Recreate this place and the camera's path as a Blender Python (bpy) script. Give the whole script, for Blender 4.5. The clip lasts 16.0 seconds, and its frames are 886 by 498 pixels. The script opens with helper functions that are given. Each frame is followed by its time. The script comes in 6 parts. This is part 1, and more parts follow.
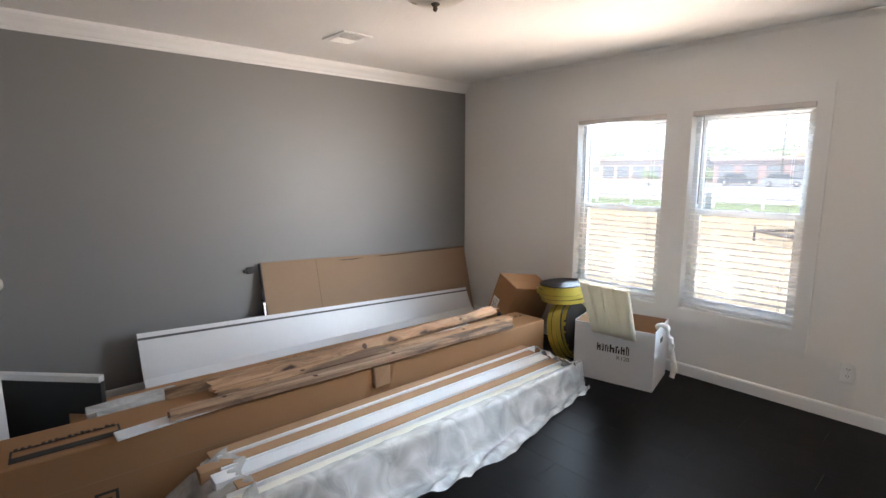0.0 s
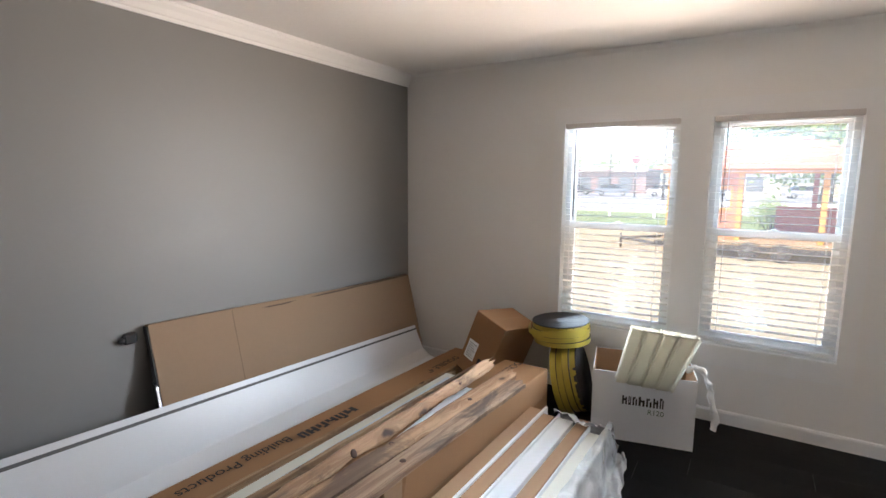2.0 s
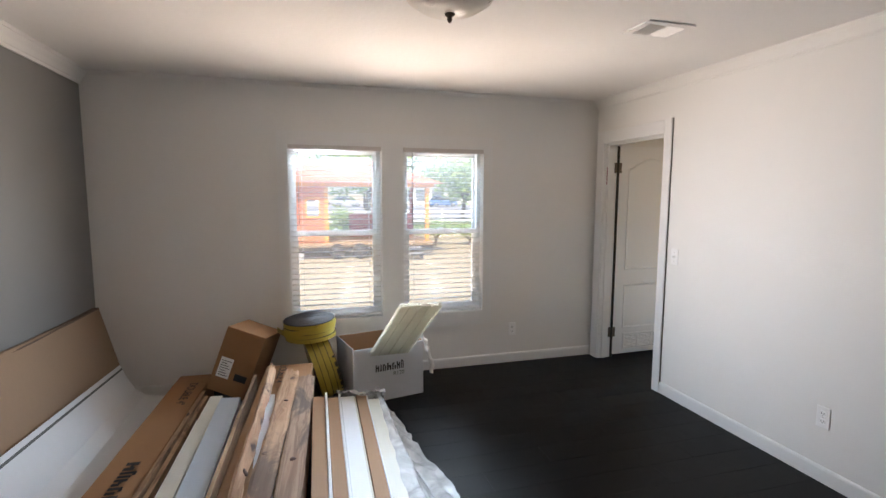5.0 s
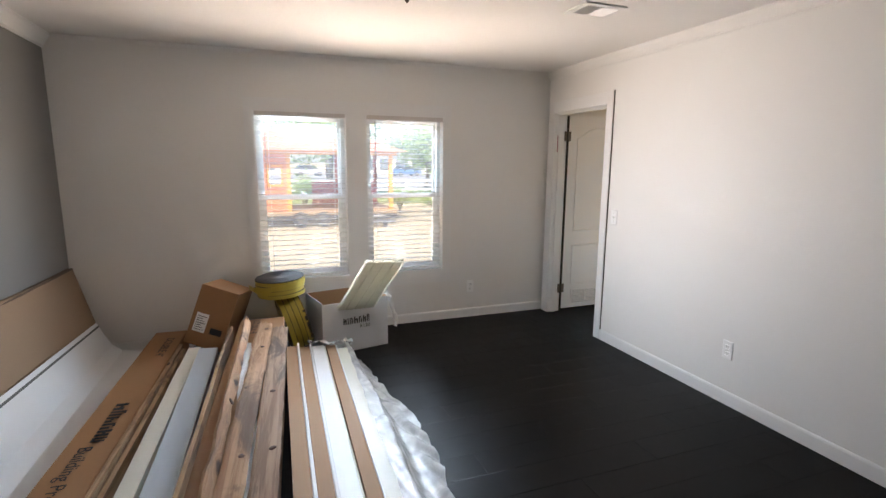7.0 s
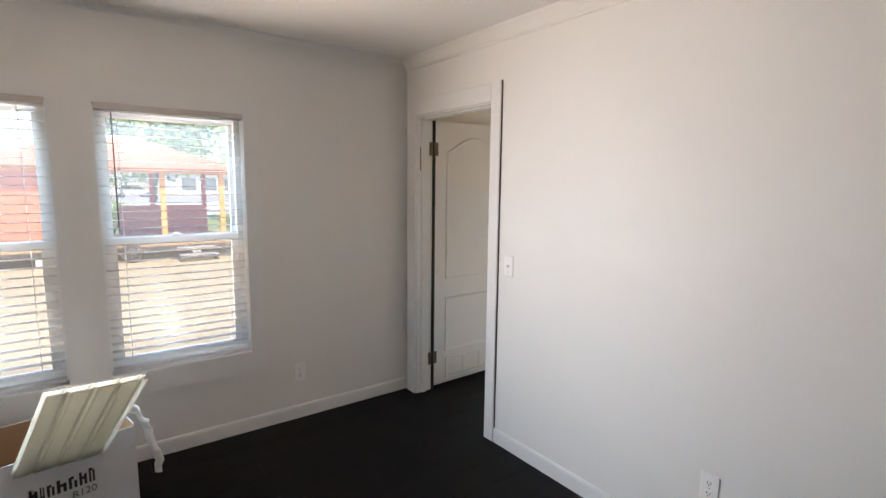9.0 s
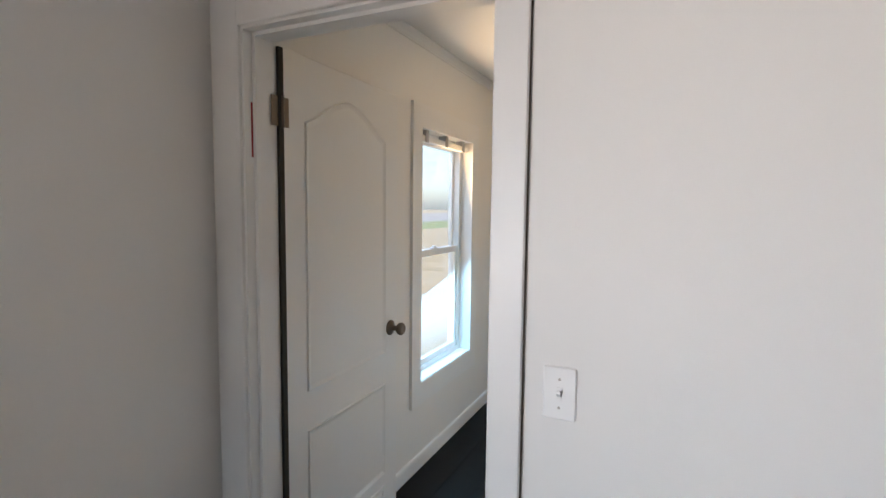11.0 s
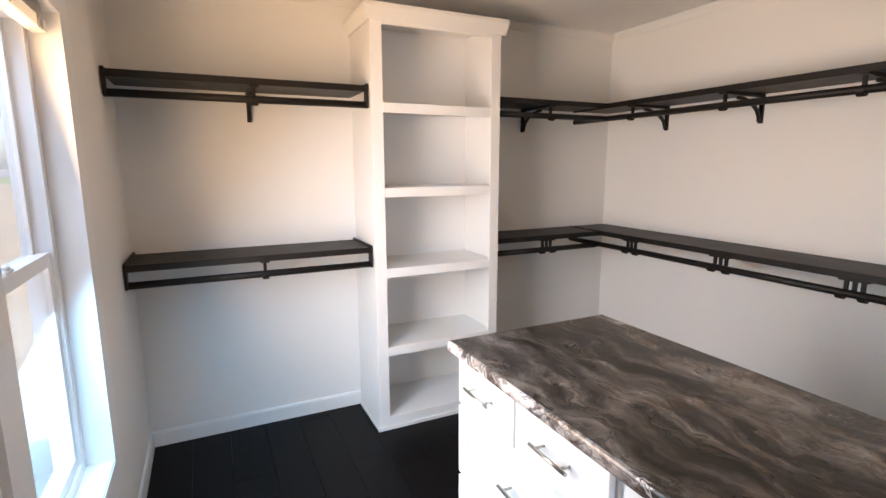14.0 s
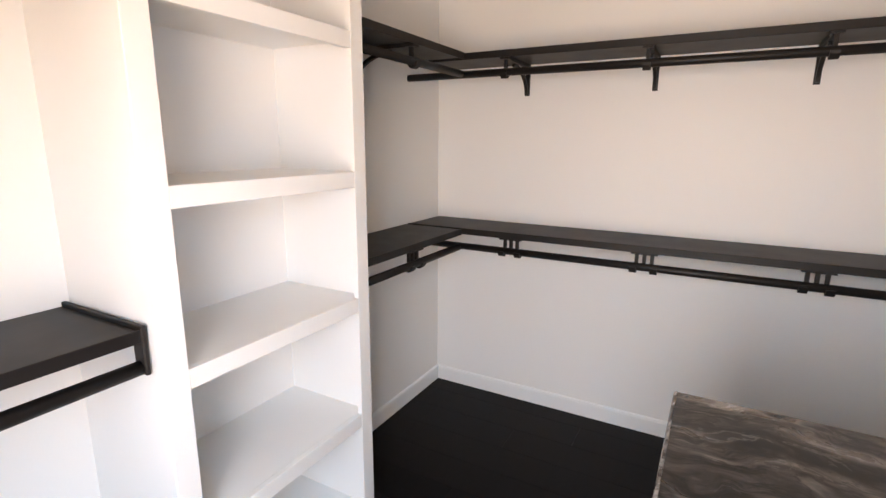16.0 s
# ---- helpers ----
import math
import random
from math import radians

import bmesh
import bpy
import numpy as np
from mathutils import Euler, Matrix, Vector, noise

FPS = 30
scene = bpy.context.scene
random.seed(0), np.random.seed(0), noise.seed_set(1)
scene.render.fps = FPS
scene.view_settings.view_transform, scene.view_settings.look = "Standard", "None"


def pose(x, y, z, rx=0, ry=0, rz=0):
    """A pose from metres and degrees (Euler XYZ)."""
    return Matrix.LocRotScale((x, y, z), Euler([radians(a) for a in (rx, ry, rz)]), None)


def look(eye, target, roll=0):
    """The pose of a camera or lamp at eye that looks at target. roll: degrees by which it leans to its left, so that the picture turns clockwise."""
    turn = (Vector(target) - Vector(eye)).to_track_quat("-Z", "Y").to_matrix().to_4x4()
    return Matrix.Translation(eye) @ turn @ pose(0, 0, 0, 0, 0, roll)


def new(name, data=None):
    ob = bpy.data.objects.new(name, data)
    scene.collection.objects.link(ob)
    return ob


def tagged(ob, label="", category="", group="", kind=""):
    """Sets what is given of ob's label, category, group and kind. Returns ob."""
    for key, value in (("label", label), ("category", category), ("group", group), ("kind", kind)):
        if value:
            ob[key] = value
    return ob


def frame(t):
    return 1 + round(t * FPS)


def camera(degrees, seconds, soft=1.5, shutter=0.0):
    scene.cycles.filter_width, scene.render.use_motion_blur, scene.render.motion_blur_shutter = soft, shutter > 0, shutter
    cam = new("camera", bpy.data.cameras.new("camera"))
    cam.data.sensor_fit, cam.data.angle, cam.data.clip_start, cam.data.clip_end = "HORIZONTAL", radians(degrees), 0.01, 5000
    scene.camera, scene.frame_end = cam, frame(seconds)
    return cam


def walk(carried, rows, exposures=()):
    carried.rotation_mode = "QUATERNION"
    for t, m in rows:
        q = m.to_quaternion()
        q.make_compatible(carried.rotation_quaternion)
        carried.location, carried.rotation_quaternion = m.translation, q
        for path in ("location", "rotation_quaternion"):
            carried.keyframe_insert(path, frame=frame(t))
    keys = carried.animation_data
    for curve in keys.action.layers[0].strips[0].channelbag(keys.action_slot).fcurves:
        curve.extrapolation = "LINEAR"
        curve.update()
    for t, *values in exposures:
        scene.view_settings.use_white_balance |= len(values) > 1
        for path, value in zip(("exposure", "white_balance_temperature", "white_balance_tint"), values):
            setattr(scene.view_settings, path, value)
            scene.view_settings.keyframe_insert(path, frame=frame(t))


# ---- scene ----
cam = camera(83.6, 16.0)
PATH = [
    (0, (3.839, -3.767, 1.542), (2.296, -2.381, 1.214), -0.1),
    (0.5, (3.630, -3.666, 1.547), (2.170, -2.199, 1.192), 0.0),
    (1, (3.313, -3.561, 1.520), (1.934, -2.019, 1.157), 0.1),
    (1.5, (2.939, -3.515, 1.496), (1.670, -1.873, 1.176), 0.6),
    (2, (2.550, -3.549, 1.559), (1.460, -1.779, 1.268), 0.4),
    (2.5, (2.205, -3.509, 1.575), (1.384, -1.591, 1.337), 0.6),
    (3, (1.907, -3.550, 1.592), (1.430, -1.516, 1.385), 0.5),
    (3.5, (1.674, -3.627, 1.573), (1.587, -1.538, 1.378), 0.5),
    (4, (1.545, -3.737, 1.599), (1.788, -1.661, 1.393), 0.4),
    (4.5, (1.493, -3.972, 1.603), (1.965, -1.937, 1.379), 0.4),
    (4.7, (1.489, -4.059, 1.584), (2.011, -2.038, 1.359), 0.3),
    (6.8, (1.336, -4.563, 1.550), (2.046, -2.618, 1.201), 0.4),
    (7, (1.408, -4.489, 1.542), (2.124, -2.548, 1.183), 0.4),
    (7.5, (1.561, -4.256, 1.538), (2.353, -2.348, 1.162), 0.3),
    (8, (1.727, -3.877, 1.557), (2.666, -2.036, 1.179), 0.6),
    (8.5, (1.962, -3.524, 1.577), (3.047, -1.759, 1.237), 0.7),
    (9, (2.225, -3.108, 1.561), (3.467, -1.436, 1.290), 0.6),
    (9.2, (2.351, -2.964, 1.559), (3.631, -1.317, 1.318), 0.6),
    (11.3, (3.224, -1.070, 1.502), (5.194, -0.371, 1.314), 0.3),
    (11.5, (3.311, -0.935, 1.495), (5.324, -0.370, 1.293), 0.0),
    (12, (3.541, -0.665, 1.488), (5.614, -0.432, 1.248), -0.4),
    (12.5, (3.781, -0.464, 1.498), (5.859, -0.595, 1.219), -0.4),
    (13, (3.973, -0.330, 1.499), (5.998, -0.796, 1.192), -0.2),
    (13.5, (4.163, -0.306, 1.492), (6.115, -1.009, 1.166), -0.2),
    (14, (4.405, -0.364, 1.513), (6.274, -1.255, 1.159), -0.2),
    (14.5, (4.721, -0.444, 1.492), (6.494, -1.495, 1.094), -0.3),
    (15, (5.100, -0.514, 1.477), (6.718, -1.779, 1.035), -0.2),
    (15.5, (5.452, -0.561, 1.482), (6.854, -2.053, 1.017), -0.1),
    (16, (5.866, -0.557, 1.491), (6.859, -2.353, 1.046), 0.4),
]
EXPOSURES = [(0.0, 3.0, 6250, 17), (1.0, 3.0, 6250, 17), (2.0, 2.9, 6300, 17), (3.0, 2.76, 6250, 17), (4.5, 2.7, 6250, 17), (7.0, 2.86, 6350, 17), (9.0, 2.72, 6300, 17), (11.5, 2.44, 5900, 15), (12.5, 2.58, 5850, 18), (14.0, 2.56, 6100, 24), (14.6, 2.72, 6200, 24), (15.0, 2.84, 6200, 24), (16.0, 2.72, 6050, 24)]
walk(cam, [(t, look(eye, target, roll)) for t, eye, target, roll in PATH], EXPOSURES)

METRE = 1.05                  # one unit of the plan below, in metres
TRUE_SIZE = Matrix.Scale(METRE, 4)

# ---------------- light ----------------
SUN_EL, SUN_AZ = radians(52), radians(200)
world = bpy.data.worlds.new("world")
scene.world = world
world.use_nodes = True
sky = world.node_tree.nodes.new("ShaderNodeTexSky")
sky.sky_type, sky.sun_disc = "NISHITA", False
sky.sun_elevation, sky.sun_rotation = SUN_EL, SUN_AZ
sky.air_density, sky.dust_density, sky.ozone_density = 1.0, 1.5, 1.0
background = world.node_tree.nodes["Background"]
background.inputs["Strength"].default_value = 0.05
world.node_tree.links.new(sky.outputs["Color"], background.inputs["Color"])
sun_data = bpy.data.lights.new("sun", "SUN")
sun_data.energy, sun_data.angle, sun_data.color = 1.1, radians(0.5), (1.0, 0.94, 0.84)
sun = new("sun", sun_data)
# the sun stands south and a little west of the house, behind the window wall
sun_from = Vector((math.sin(SUN_AZ) * math.cos(SUN_EL), math.cos(SUN_AZ) * math.cos(SUN_EL), math.sin(SUN_EL)))
sun.matrix_world = look(sun_from * 30, (0, 0, 0))

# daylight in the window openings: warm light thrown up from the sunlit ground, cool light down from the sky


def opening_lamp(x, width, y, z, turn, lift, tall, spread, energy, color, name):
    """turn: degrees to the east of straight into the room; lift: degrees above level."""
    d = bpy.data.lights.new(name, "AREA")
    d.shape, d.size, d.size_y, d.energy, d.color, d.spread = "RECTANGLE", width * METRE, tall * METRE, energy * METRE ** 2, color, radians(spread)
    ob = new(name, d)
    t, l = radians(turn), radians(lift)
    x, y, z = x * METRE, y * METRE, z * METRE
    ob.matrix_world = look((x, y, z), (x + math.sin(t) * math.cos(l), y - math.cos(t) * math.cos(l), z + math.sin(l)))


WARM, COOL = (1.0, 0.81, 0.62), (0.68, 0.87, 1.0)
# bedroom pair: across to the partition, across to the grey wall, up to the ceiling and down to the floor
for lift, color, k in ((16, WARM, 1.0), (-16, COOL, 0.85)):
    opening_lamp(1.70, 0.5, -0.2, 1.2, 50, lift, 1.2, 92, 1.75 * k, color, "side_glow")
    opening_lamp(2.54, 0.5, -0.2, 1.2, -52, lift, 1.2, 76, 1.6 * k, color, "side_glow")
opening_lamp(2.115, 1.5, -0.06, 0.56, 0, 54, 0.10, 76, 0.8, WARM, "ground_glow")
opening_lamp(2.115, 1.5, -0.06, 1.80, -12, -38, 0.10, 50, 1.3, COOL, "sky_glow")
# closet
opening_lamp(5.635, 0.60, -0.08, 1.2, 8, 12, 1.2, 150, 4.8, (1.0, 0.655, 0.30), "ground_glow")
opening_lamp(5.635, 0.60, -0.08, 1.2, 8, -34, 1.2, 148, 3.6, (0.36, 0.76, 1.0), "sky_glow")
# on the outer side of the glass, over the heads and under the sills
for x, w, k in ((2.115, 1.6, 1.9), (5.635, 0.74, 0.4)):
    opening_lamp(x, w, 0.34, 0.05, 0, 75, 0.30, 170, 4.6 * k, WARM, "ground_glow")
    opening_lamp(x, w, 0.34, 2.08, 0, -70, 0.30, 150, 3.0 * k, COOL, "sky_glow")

# ---------------- materials ----------------
MATS = {}


def mat(name, color, rough=0.6, metal=0.0, vary=0.08, scale=6.0, fine=90.0, bump=0.05, stretch=(1, 1, 1), tint=None, specular=0.5, coat=0.0, through_light=0.0):
    """A painted or plain surface: two scales of variation in colour and roughness, and fine relief."""
    if name in MATS:
        return MATS[name]
    m = bpy.data.materials.new(name)
    m.use_nodes = True
    nt = m.node_tree
    nd, ln = nt.nodes, nt.links
    bsdf = nd["Principled BSDF"]
    tc = nd.new("ShaderNodeTexCoord")
    mp = nd.new("ShaderNodeMapping")
    mp.inputs["Scale"].default_value = stretch
    ln.new(tc.outputs["Object"], mp.inputs["Vector"])
    big, small = nd.new("ShaderNodeTexNoise"), nd.new("ShaderNodeTexNoise")
    big.inputs["Scale"].default_value, small.inputs["Scale"].default_value = scale, fine
    big.inputs["Detail"].default_value, small.inputs["Detail"].default_value = 4, 3
    ln.new(mp.outputs[0], big.inputs["Vector"])
    ln.new(mp.outputs[0], small.inputs["Vector"])
    mix = nd.new("ShaderNodeMix")
    mix.data_type = "RGBA"
    dark = [c * (1 - vary) for c in color]
    light = [min(1, c * (1 + vary)) for c in (tint or color)]
    mix.inputs["A"].default_value, mix.inputs["B"].default_value = (*dark, 1), (*light, 1)
    add = nd.new("ShaderNodeMath")
    add.operation = "MULTIPLY_ADD"
    add.inputs[1].default_value, add.inputs[2].default_value = 0.35, 0.0
    ln.new(small.outputs["Fac"], add.inputs[0])
    sm = nd.new("ShaderNodeMath")
    sm.operation = "MULTIPLY_ADD"
    sm.inputs[1].default_value = 0.65
    ln.new(big.outputs["Fac"], sm.inputs[0])
    ln.new(add.outputs[0], sm.inputs[2])
    ln.new(sm.outputs[0], mix.inputs["Factor"])
    ln.new(mix.outputs["Result"], bsdf.inputs["Base Color"])
    rr = nd.new("ShaderNodeMapRange")
    rr.inputs["To Min"].default_value, rr.inputs["To Max"].default_value = max(0.02, rough - 0.08), min(1, rough + 0.08)
    ln.new(big.outputs["Fac"], rr.inputs["Value"])
    ln.new(rr.outputs[0], bsdf.inputs["Roughness"])
    bsdf.inputs["Metallic"].default_value = metal
    bsdf.inputs["Specular IOR Level"].default_value = specular
    bsdf.inputs["Coat Weight"].default_value = coat
    if bump:
        bp = nd.new("ShaderNodeBump")
        bp.inputs["Strength"].default_value, bp.inputs["Distance"].default_value = bump, 0.004
        ln.new(small.outputs["Fac"], bp.inputs["Height"])
        ln.new(bp.outputs[0], bsdf.inputs["Normal"])
    if through_light:
        tl, mx = nd.new("ShaderNodeBsdfTranslucent"), nd.new("ShaderNodeMixShader")
        tl.inputs["Color"].default_value = (*color, 1)
        mx.inputs[0].default_value = through_light
        ln.new(bsdf.outputs[0], mx.inputs[1])
        ln.new(tl.outputs[0], mx.inputs[2])
        ln.new(mx.outputs[0], nd["Material Output"].inputs[0])
    MATS[name] = m
    return m


def ramp_mat(name, stops, scale, stretch, rough, distort=1.5, detail=6.0, fine=120.0, bump=0.15, random_amount=0.0, specular=0.5):
    """Grain, veins or print: a stretched noise through a colour ramp."""
    if name in MATS:
        return MATS[name]
    m = bpy.data.materials.new(name)
    m.use_nodes = True
    nt = m.node_tree
    nd, ln = nt.nodes, nt.links
    bsdf = nd["Principled BSDF"]
    tc = nd.new("ShaderNodeTexCoord")
    mp = nd.new("ShaderNodeMapping")
    mp.inputs["Scale"].default_value = stretch
    ln.new(tc.outputs["Object"], mp.inputs["Vector"])
    if random_amount:
        info = nd.new("ShaderNodeObjectInfo")
        off = nd.new("ShaderNodeVectorMath")
        off.operation = "SCALE"
        off.inputs[0].default_value = (7.3, 11.1, 3.7)
        ln.new(info.outputs["Random"], off.inputs["Scale"])
        ln.new(off.outputs[0], mp.inputs["Location"])
    n = nd.new("ShaderNodeTexNoise")
    n.inputs["Scale"].default_value, n.inputs["Detail"].default_value, n.inputs["Distortion"].default_value = scale, detail, distort
    n.inputs["Roughness"].default_value = 0.62
    ln.new(mp.outputs[0], n.inputs["Vector"])
    cr = nd.new("ShaderNodeValToRGB")
    while len(cr.color_ramp.elements) < len(stops):
        cr.color_ramp.elements.new(0.5)
    for e, (p, c) in zip(cr.color_ramp.elements, stops):
        e.position, e.color = p, (*c, 1)
    ln.new(n.outputs["Fac"], cr.inputs[0])
    ln.new(cr.outputs[0], bsdf.inputs["Base Color"])
    f = nd.new("ShaderNodeTexNoise")
    f.inputs["Scale"].default_value = fine
    ln.new(mp.outputs[0], f.inputs["Vector"])
    bp = nd.new("ShaderNodeBump")
    bp.inputs["Strength"].default_value, bp.inputs["Distance"].default_value = bump, 0.004
    ln.new(f.outputs["Fac"], bp.inputs["Height"])
    ln.new(bp.outputs[0], bsdf.inputs["Normal"])
    rr = nd.new("ShaderNodeMapRange")
    rr.inputs["To Min"].default_value, rr.inputs["To Max"].default_value = max(0.03, rough - 0.1), min(1, rough + 0.1)
    ln.new(n.outputs["Fac"], rr.inputs["Value"])
    ln.new(rr.outputs[0], bsdf.inputs["Roughness"])
    bsdf.inputs["Specular IOR Level"].default_value = specular
    MATS[name] = m
    return m


def glass_mat():
    if "glass" in MATS:
        return MATS["glass"]
    m = bpy.data.materials.new("window_glass")
    m.use_nodes = True
    nt = m.node_tree
    nd, ln = nt.nodes, nt.links
    out = nd["Material Output"]
    nd.remove(nd["Principled BSDF"])
    tr, gl, mx, fr, pw, sc = (nd.new(k) for k in ("ShaderNodeBsdfTransparent", "ShaderNodeBsdfGlossy", "ShaderNodeMixShader", "ShaderNodeLayerWeight", "ShaderNodeMath", "ShaderNodeMath"))
    tr.inputs[0].default_value = (0.95, 0.96, 0.95, 1)
    gl.inputs["Roughness"].default_value = 0.02
    pw.operation, sc.operation = "POWER", "MULTIPLY_ADD"
    pw.inputs[1].default_value = 5.0
    sc.inputs[1].default_value, sc.inputs[2].default_value = 0.35, 0.035
    ln.new(fr.outputs["Facing"], pw.inputs[0])
    ln.new(pw.outputs[0], sc.inputs[0])
    ln.new(sc.outputs[0], mx.inputs[0])
    # a pale translucent share puts a veil of glare into the pane itself
    glare, veil = nd.new("ShaderNodeBsdfTranslucent"), nd.new("ShaderNodeMixShader")
    glare.inputs[0].default_value = (0.86, 0.88, 0.9, 1)
    veil.inputs[0].default_value = 0.08
    ln.new(tr.outputs[0], veil.inputs[1])
    ln.new(glare.outputs[0], veil.inputs[2])
    ln.new(veil.outputs[0], mx.inputs[1])
    ln.new(gl.outputs[0], mx.inputs[2])
    ln.new(mx.outputs[0], out.inputs[0])
    MATS["glass"] = m
    return m


def clear_film():
    """Thin clear plastic: mostly seen through, with a wrinkled gloss."""
    if "film" in MATS:
        return MATS["film"]
    m = bpy.data.materials.new("plastic_film")
    m.use_nodes = True
    nt = m.node_tree
    nd, ln = nt.nodes, nt.links
    out = nd["Material Output"]
    bsdf = nd["Principled BSDF"]
    bsdf.inputs["Base Color"].default_value = (0.72, 0.72, 0.71, 1)
    bsdf.inputs["Roughness"].default_value = 0.22
    tr, mx, ns, bp, tc = (nd.new(k) for k in ("ShaderNodeBsdfTransparent", "ShaderNodeMixShader", "ShaderNodeTexNoise", "ShaderNodeBump", "ShaderNodeTexCoord"))
    ns.inputs["Scale"].default_value, ns.inputs["Detail"].default_value, ns.inputs["Distortion"].default_value = 7, 3, 0.8
    ln.new(tc.outputs["Object"], ns.inputs["Vector"])
    bp.inputs["Strength"].default_value, bp.inputs["Distance"].default_value = 0.5, 0.02
    ln.new(ns.outputs["Fac"], bp.inputs["Height"])
    ln.new(bp.outputs[0], bsdf.inputs["Normal"])
    rg = nd.new("ShaderNodeMapRange")
    rg.inputs["From Min"].default_value, rg.inputs["From Max"].default_value = 0.3, 0.7
    rg.inputs["To Min"].default_value, rg.inputs["To Max"].default_value = 0.42, 0.88
    ln.new(ns.outputs["Fac"], rg.inputs["Value"])
    ln.new(rg.outputs[0], mx.inputs[0])
    ln.new(tr.outputs[0], mx.inputs[1])
    ln.new(bsdf.outputs[0], mx.inputs[2])
    ln.new(mx.outputs[0], out.inputs[0])
    MATS["film"] = m
    return m




def grain_mat(name, pale, mid, dark, red):
    """Rough sawn softwood: streaked grain along y, grey-brown weather stains and knots with a swirl round them."""
    m = bpy.data.materials.new(name)
    m.use_nodes = True
    nd, ln = m.node_tree.nodes, m.node_tree.links
    bsdf = nd["Principled BSDF"]
    tc, info, sh = nd.new("ShaderNodeTexCoord"), nd.new("ShaderNodeObjectInfo"), nd.new("ShaderNodeVectorMath")
    sh.operation = "MULTIPLY_ADD"
    sh.inputs[1].default_value = (5.3, 9.1, 2.7)
    ln.new(info.outputs["Random"], sh.inputs[0])
    ln.new(tc.outputs["Object"], sh.inputs[2])

    def mapped(scale):
        mp = nd.new("ShaderNodeMapping")
        mp.inputs["Scale"].default_value = scale
        ln.new(sh.outputs[0], mp.inputs["Vector"])
        return mp.outputs[0]

    def noise_of(vec, scale, detail, distort):
        n = nd.new("ShaderNodeTexNoise")
        n.inputs["Scale"].default_value, n.inputs["Detail"].default_value, n.inputs["Distortion"].default_value = scale, detail, distort
        n.inputs["Roughness"].default_value = 0.65
        ln.new(vec, n.inputs["Vector"])
        return n.outputs["Fac"]

    def span(value, a, b, lo=0.0, hi=1.0):
        r = nd.new("ShaderNodeMapRange")
        r.interpolation_type = "SMOOTHSTEP"
        r.inputs["From Min"].default_value, r.inputs["From Max"].default_value = a, b
        r.inputs["To Min"].default_value, r.inputs["To Max"].default_value = lo, hi
        ln.new(value, r.inputs["Value"])
        return r.outputs[0]

    def blend(a, b, fac):
        x = nd.new("ShaderNodeMix")
        x.data_type = "RGBA"
        for key, val in (("A", a), ("B", b)):
            if isinstance(val, tuple):
                x.inputs[key].default_value = (*val, 1)
            else:
                ln.new(val, x.inputs[key])
        ln.new(fac, x.inputs["Factor"])
        return x.outputs["Result"]

    # knots: scattered cells, warped, that also push the grain aside
    warp_n = nd.new("ShaderNodeTexNoise")
    warp_n.inputs["Scale"].default_value = 9
    ln.new(sh.outputs[0], warp_n.inputs["Vector"])
    kv = nd.new("ShaderNodeVectorMath")
    kv.operation = "MULTIPLY_ADD"
    kv.inputs[1].default_value = (0.06, 0.10, 0.0)
    ln.new(warp_n.outputs["Color"], kv.inputs[0])
    ln.new(sh.outputs[0], kv.inputs[2])
    km = nd.new("ShaderNodeMapping")
    km.inputs["Scale"].default_value = (7.0, 3.4, 0.0)
    ln.new(kv.outputs[0], km.inputs["Vector"])
    vo = nd.new("ShaderNodeTexVoronoi")
    vo.inputs["Scale"].default_value = 1.0
    ln.new(km.outputs[0], vo.inputs["Vector"])
    knot = span(vo.outputs["Distance"], 0.08, 0.17, 1.0, 0.0)
    halo = span(vo.outputs["Distance"], 0.12, 0.36, 1.0, 0.0)
    bend = nd.new("ShaderNodeVectorMath")
    bend.operation = "MULTIPLY_ADD"
    bend.inputs[1].default_value = (0.035, 0.0, 0.0)
    ln.new(halo, bend.inputs[0])
    ln.new(sh.outputs[0], bend.inputs[2])
    gm = nd.new("ShaderNodeMapping")
    gm.inputs["Scale"].default_value = (20.0, 0.9, 20.0)
    ln.new(bend.outputs[0], gm.inputs["Vector"])
    streak = noise_of(gm.outputs[0], 1.6, 7, 0.5)
    fine = noise_of(mapped((160.0, 5.0, 160.0)), 1.0, 3, 0.0)
    stain = noise_of(mapped((7.0, 2.2, 7.0)), 1.0, 5, 0.8)
    col = blend(mid, pale, span(streak, 0.40, 0.60))
    col = blend(col, red, span(noise_of(mapped((9.0, 1.4, 9.0)), 1.0, 3, 0.3), 0.5, 0.75, 0.0, 0.6))
    col = blend(col, dark, span(stain, 0.48, 0.64, 0.0, 0.8))
    col = blend(col, mid, span(halo, 0.0, 1.0, 0.0, 0.7))
    col = blend(col, (0.05, 0.024, 0.014), knot)
    col = blend(col, dark, span(fine, 0.58, 0.8, 0.0, 0.45))
    ln.new(col, bsdf.inputs["Base Color"])
    bsdf.inputs["Roughness"].default_value = 0.78
    bp = nd.new("ShaderNodeBump")
    bp.inputs["Strength"].default_value, bp.inputs["Distance"].default_value = 0.5, 0.003
    ln.new(streak, bp.inputs["Height"])
    ln.new(bp.outputs[0], bsdf.inputs["Normal"])
    return m


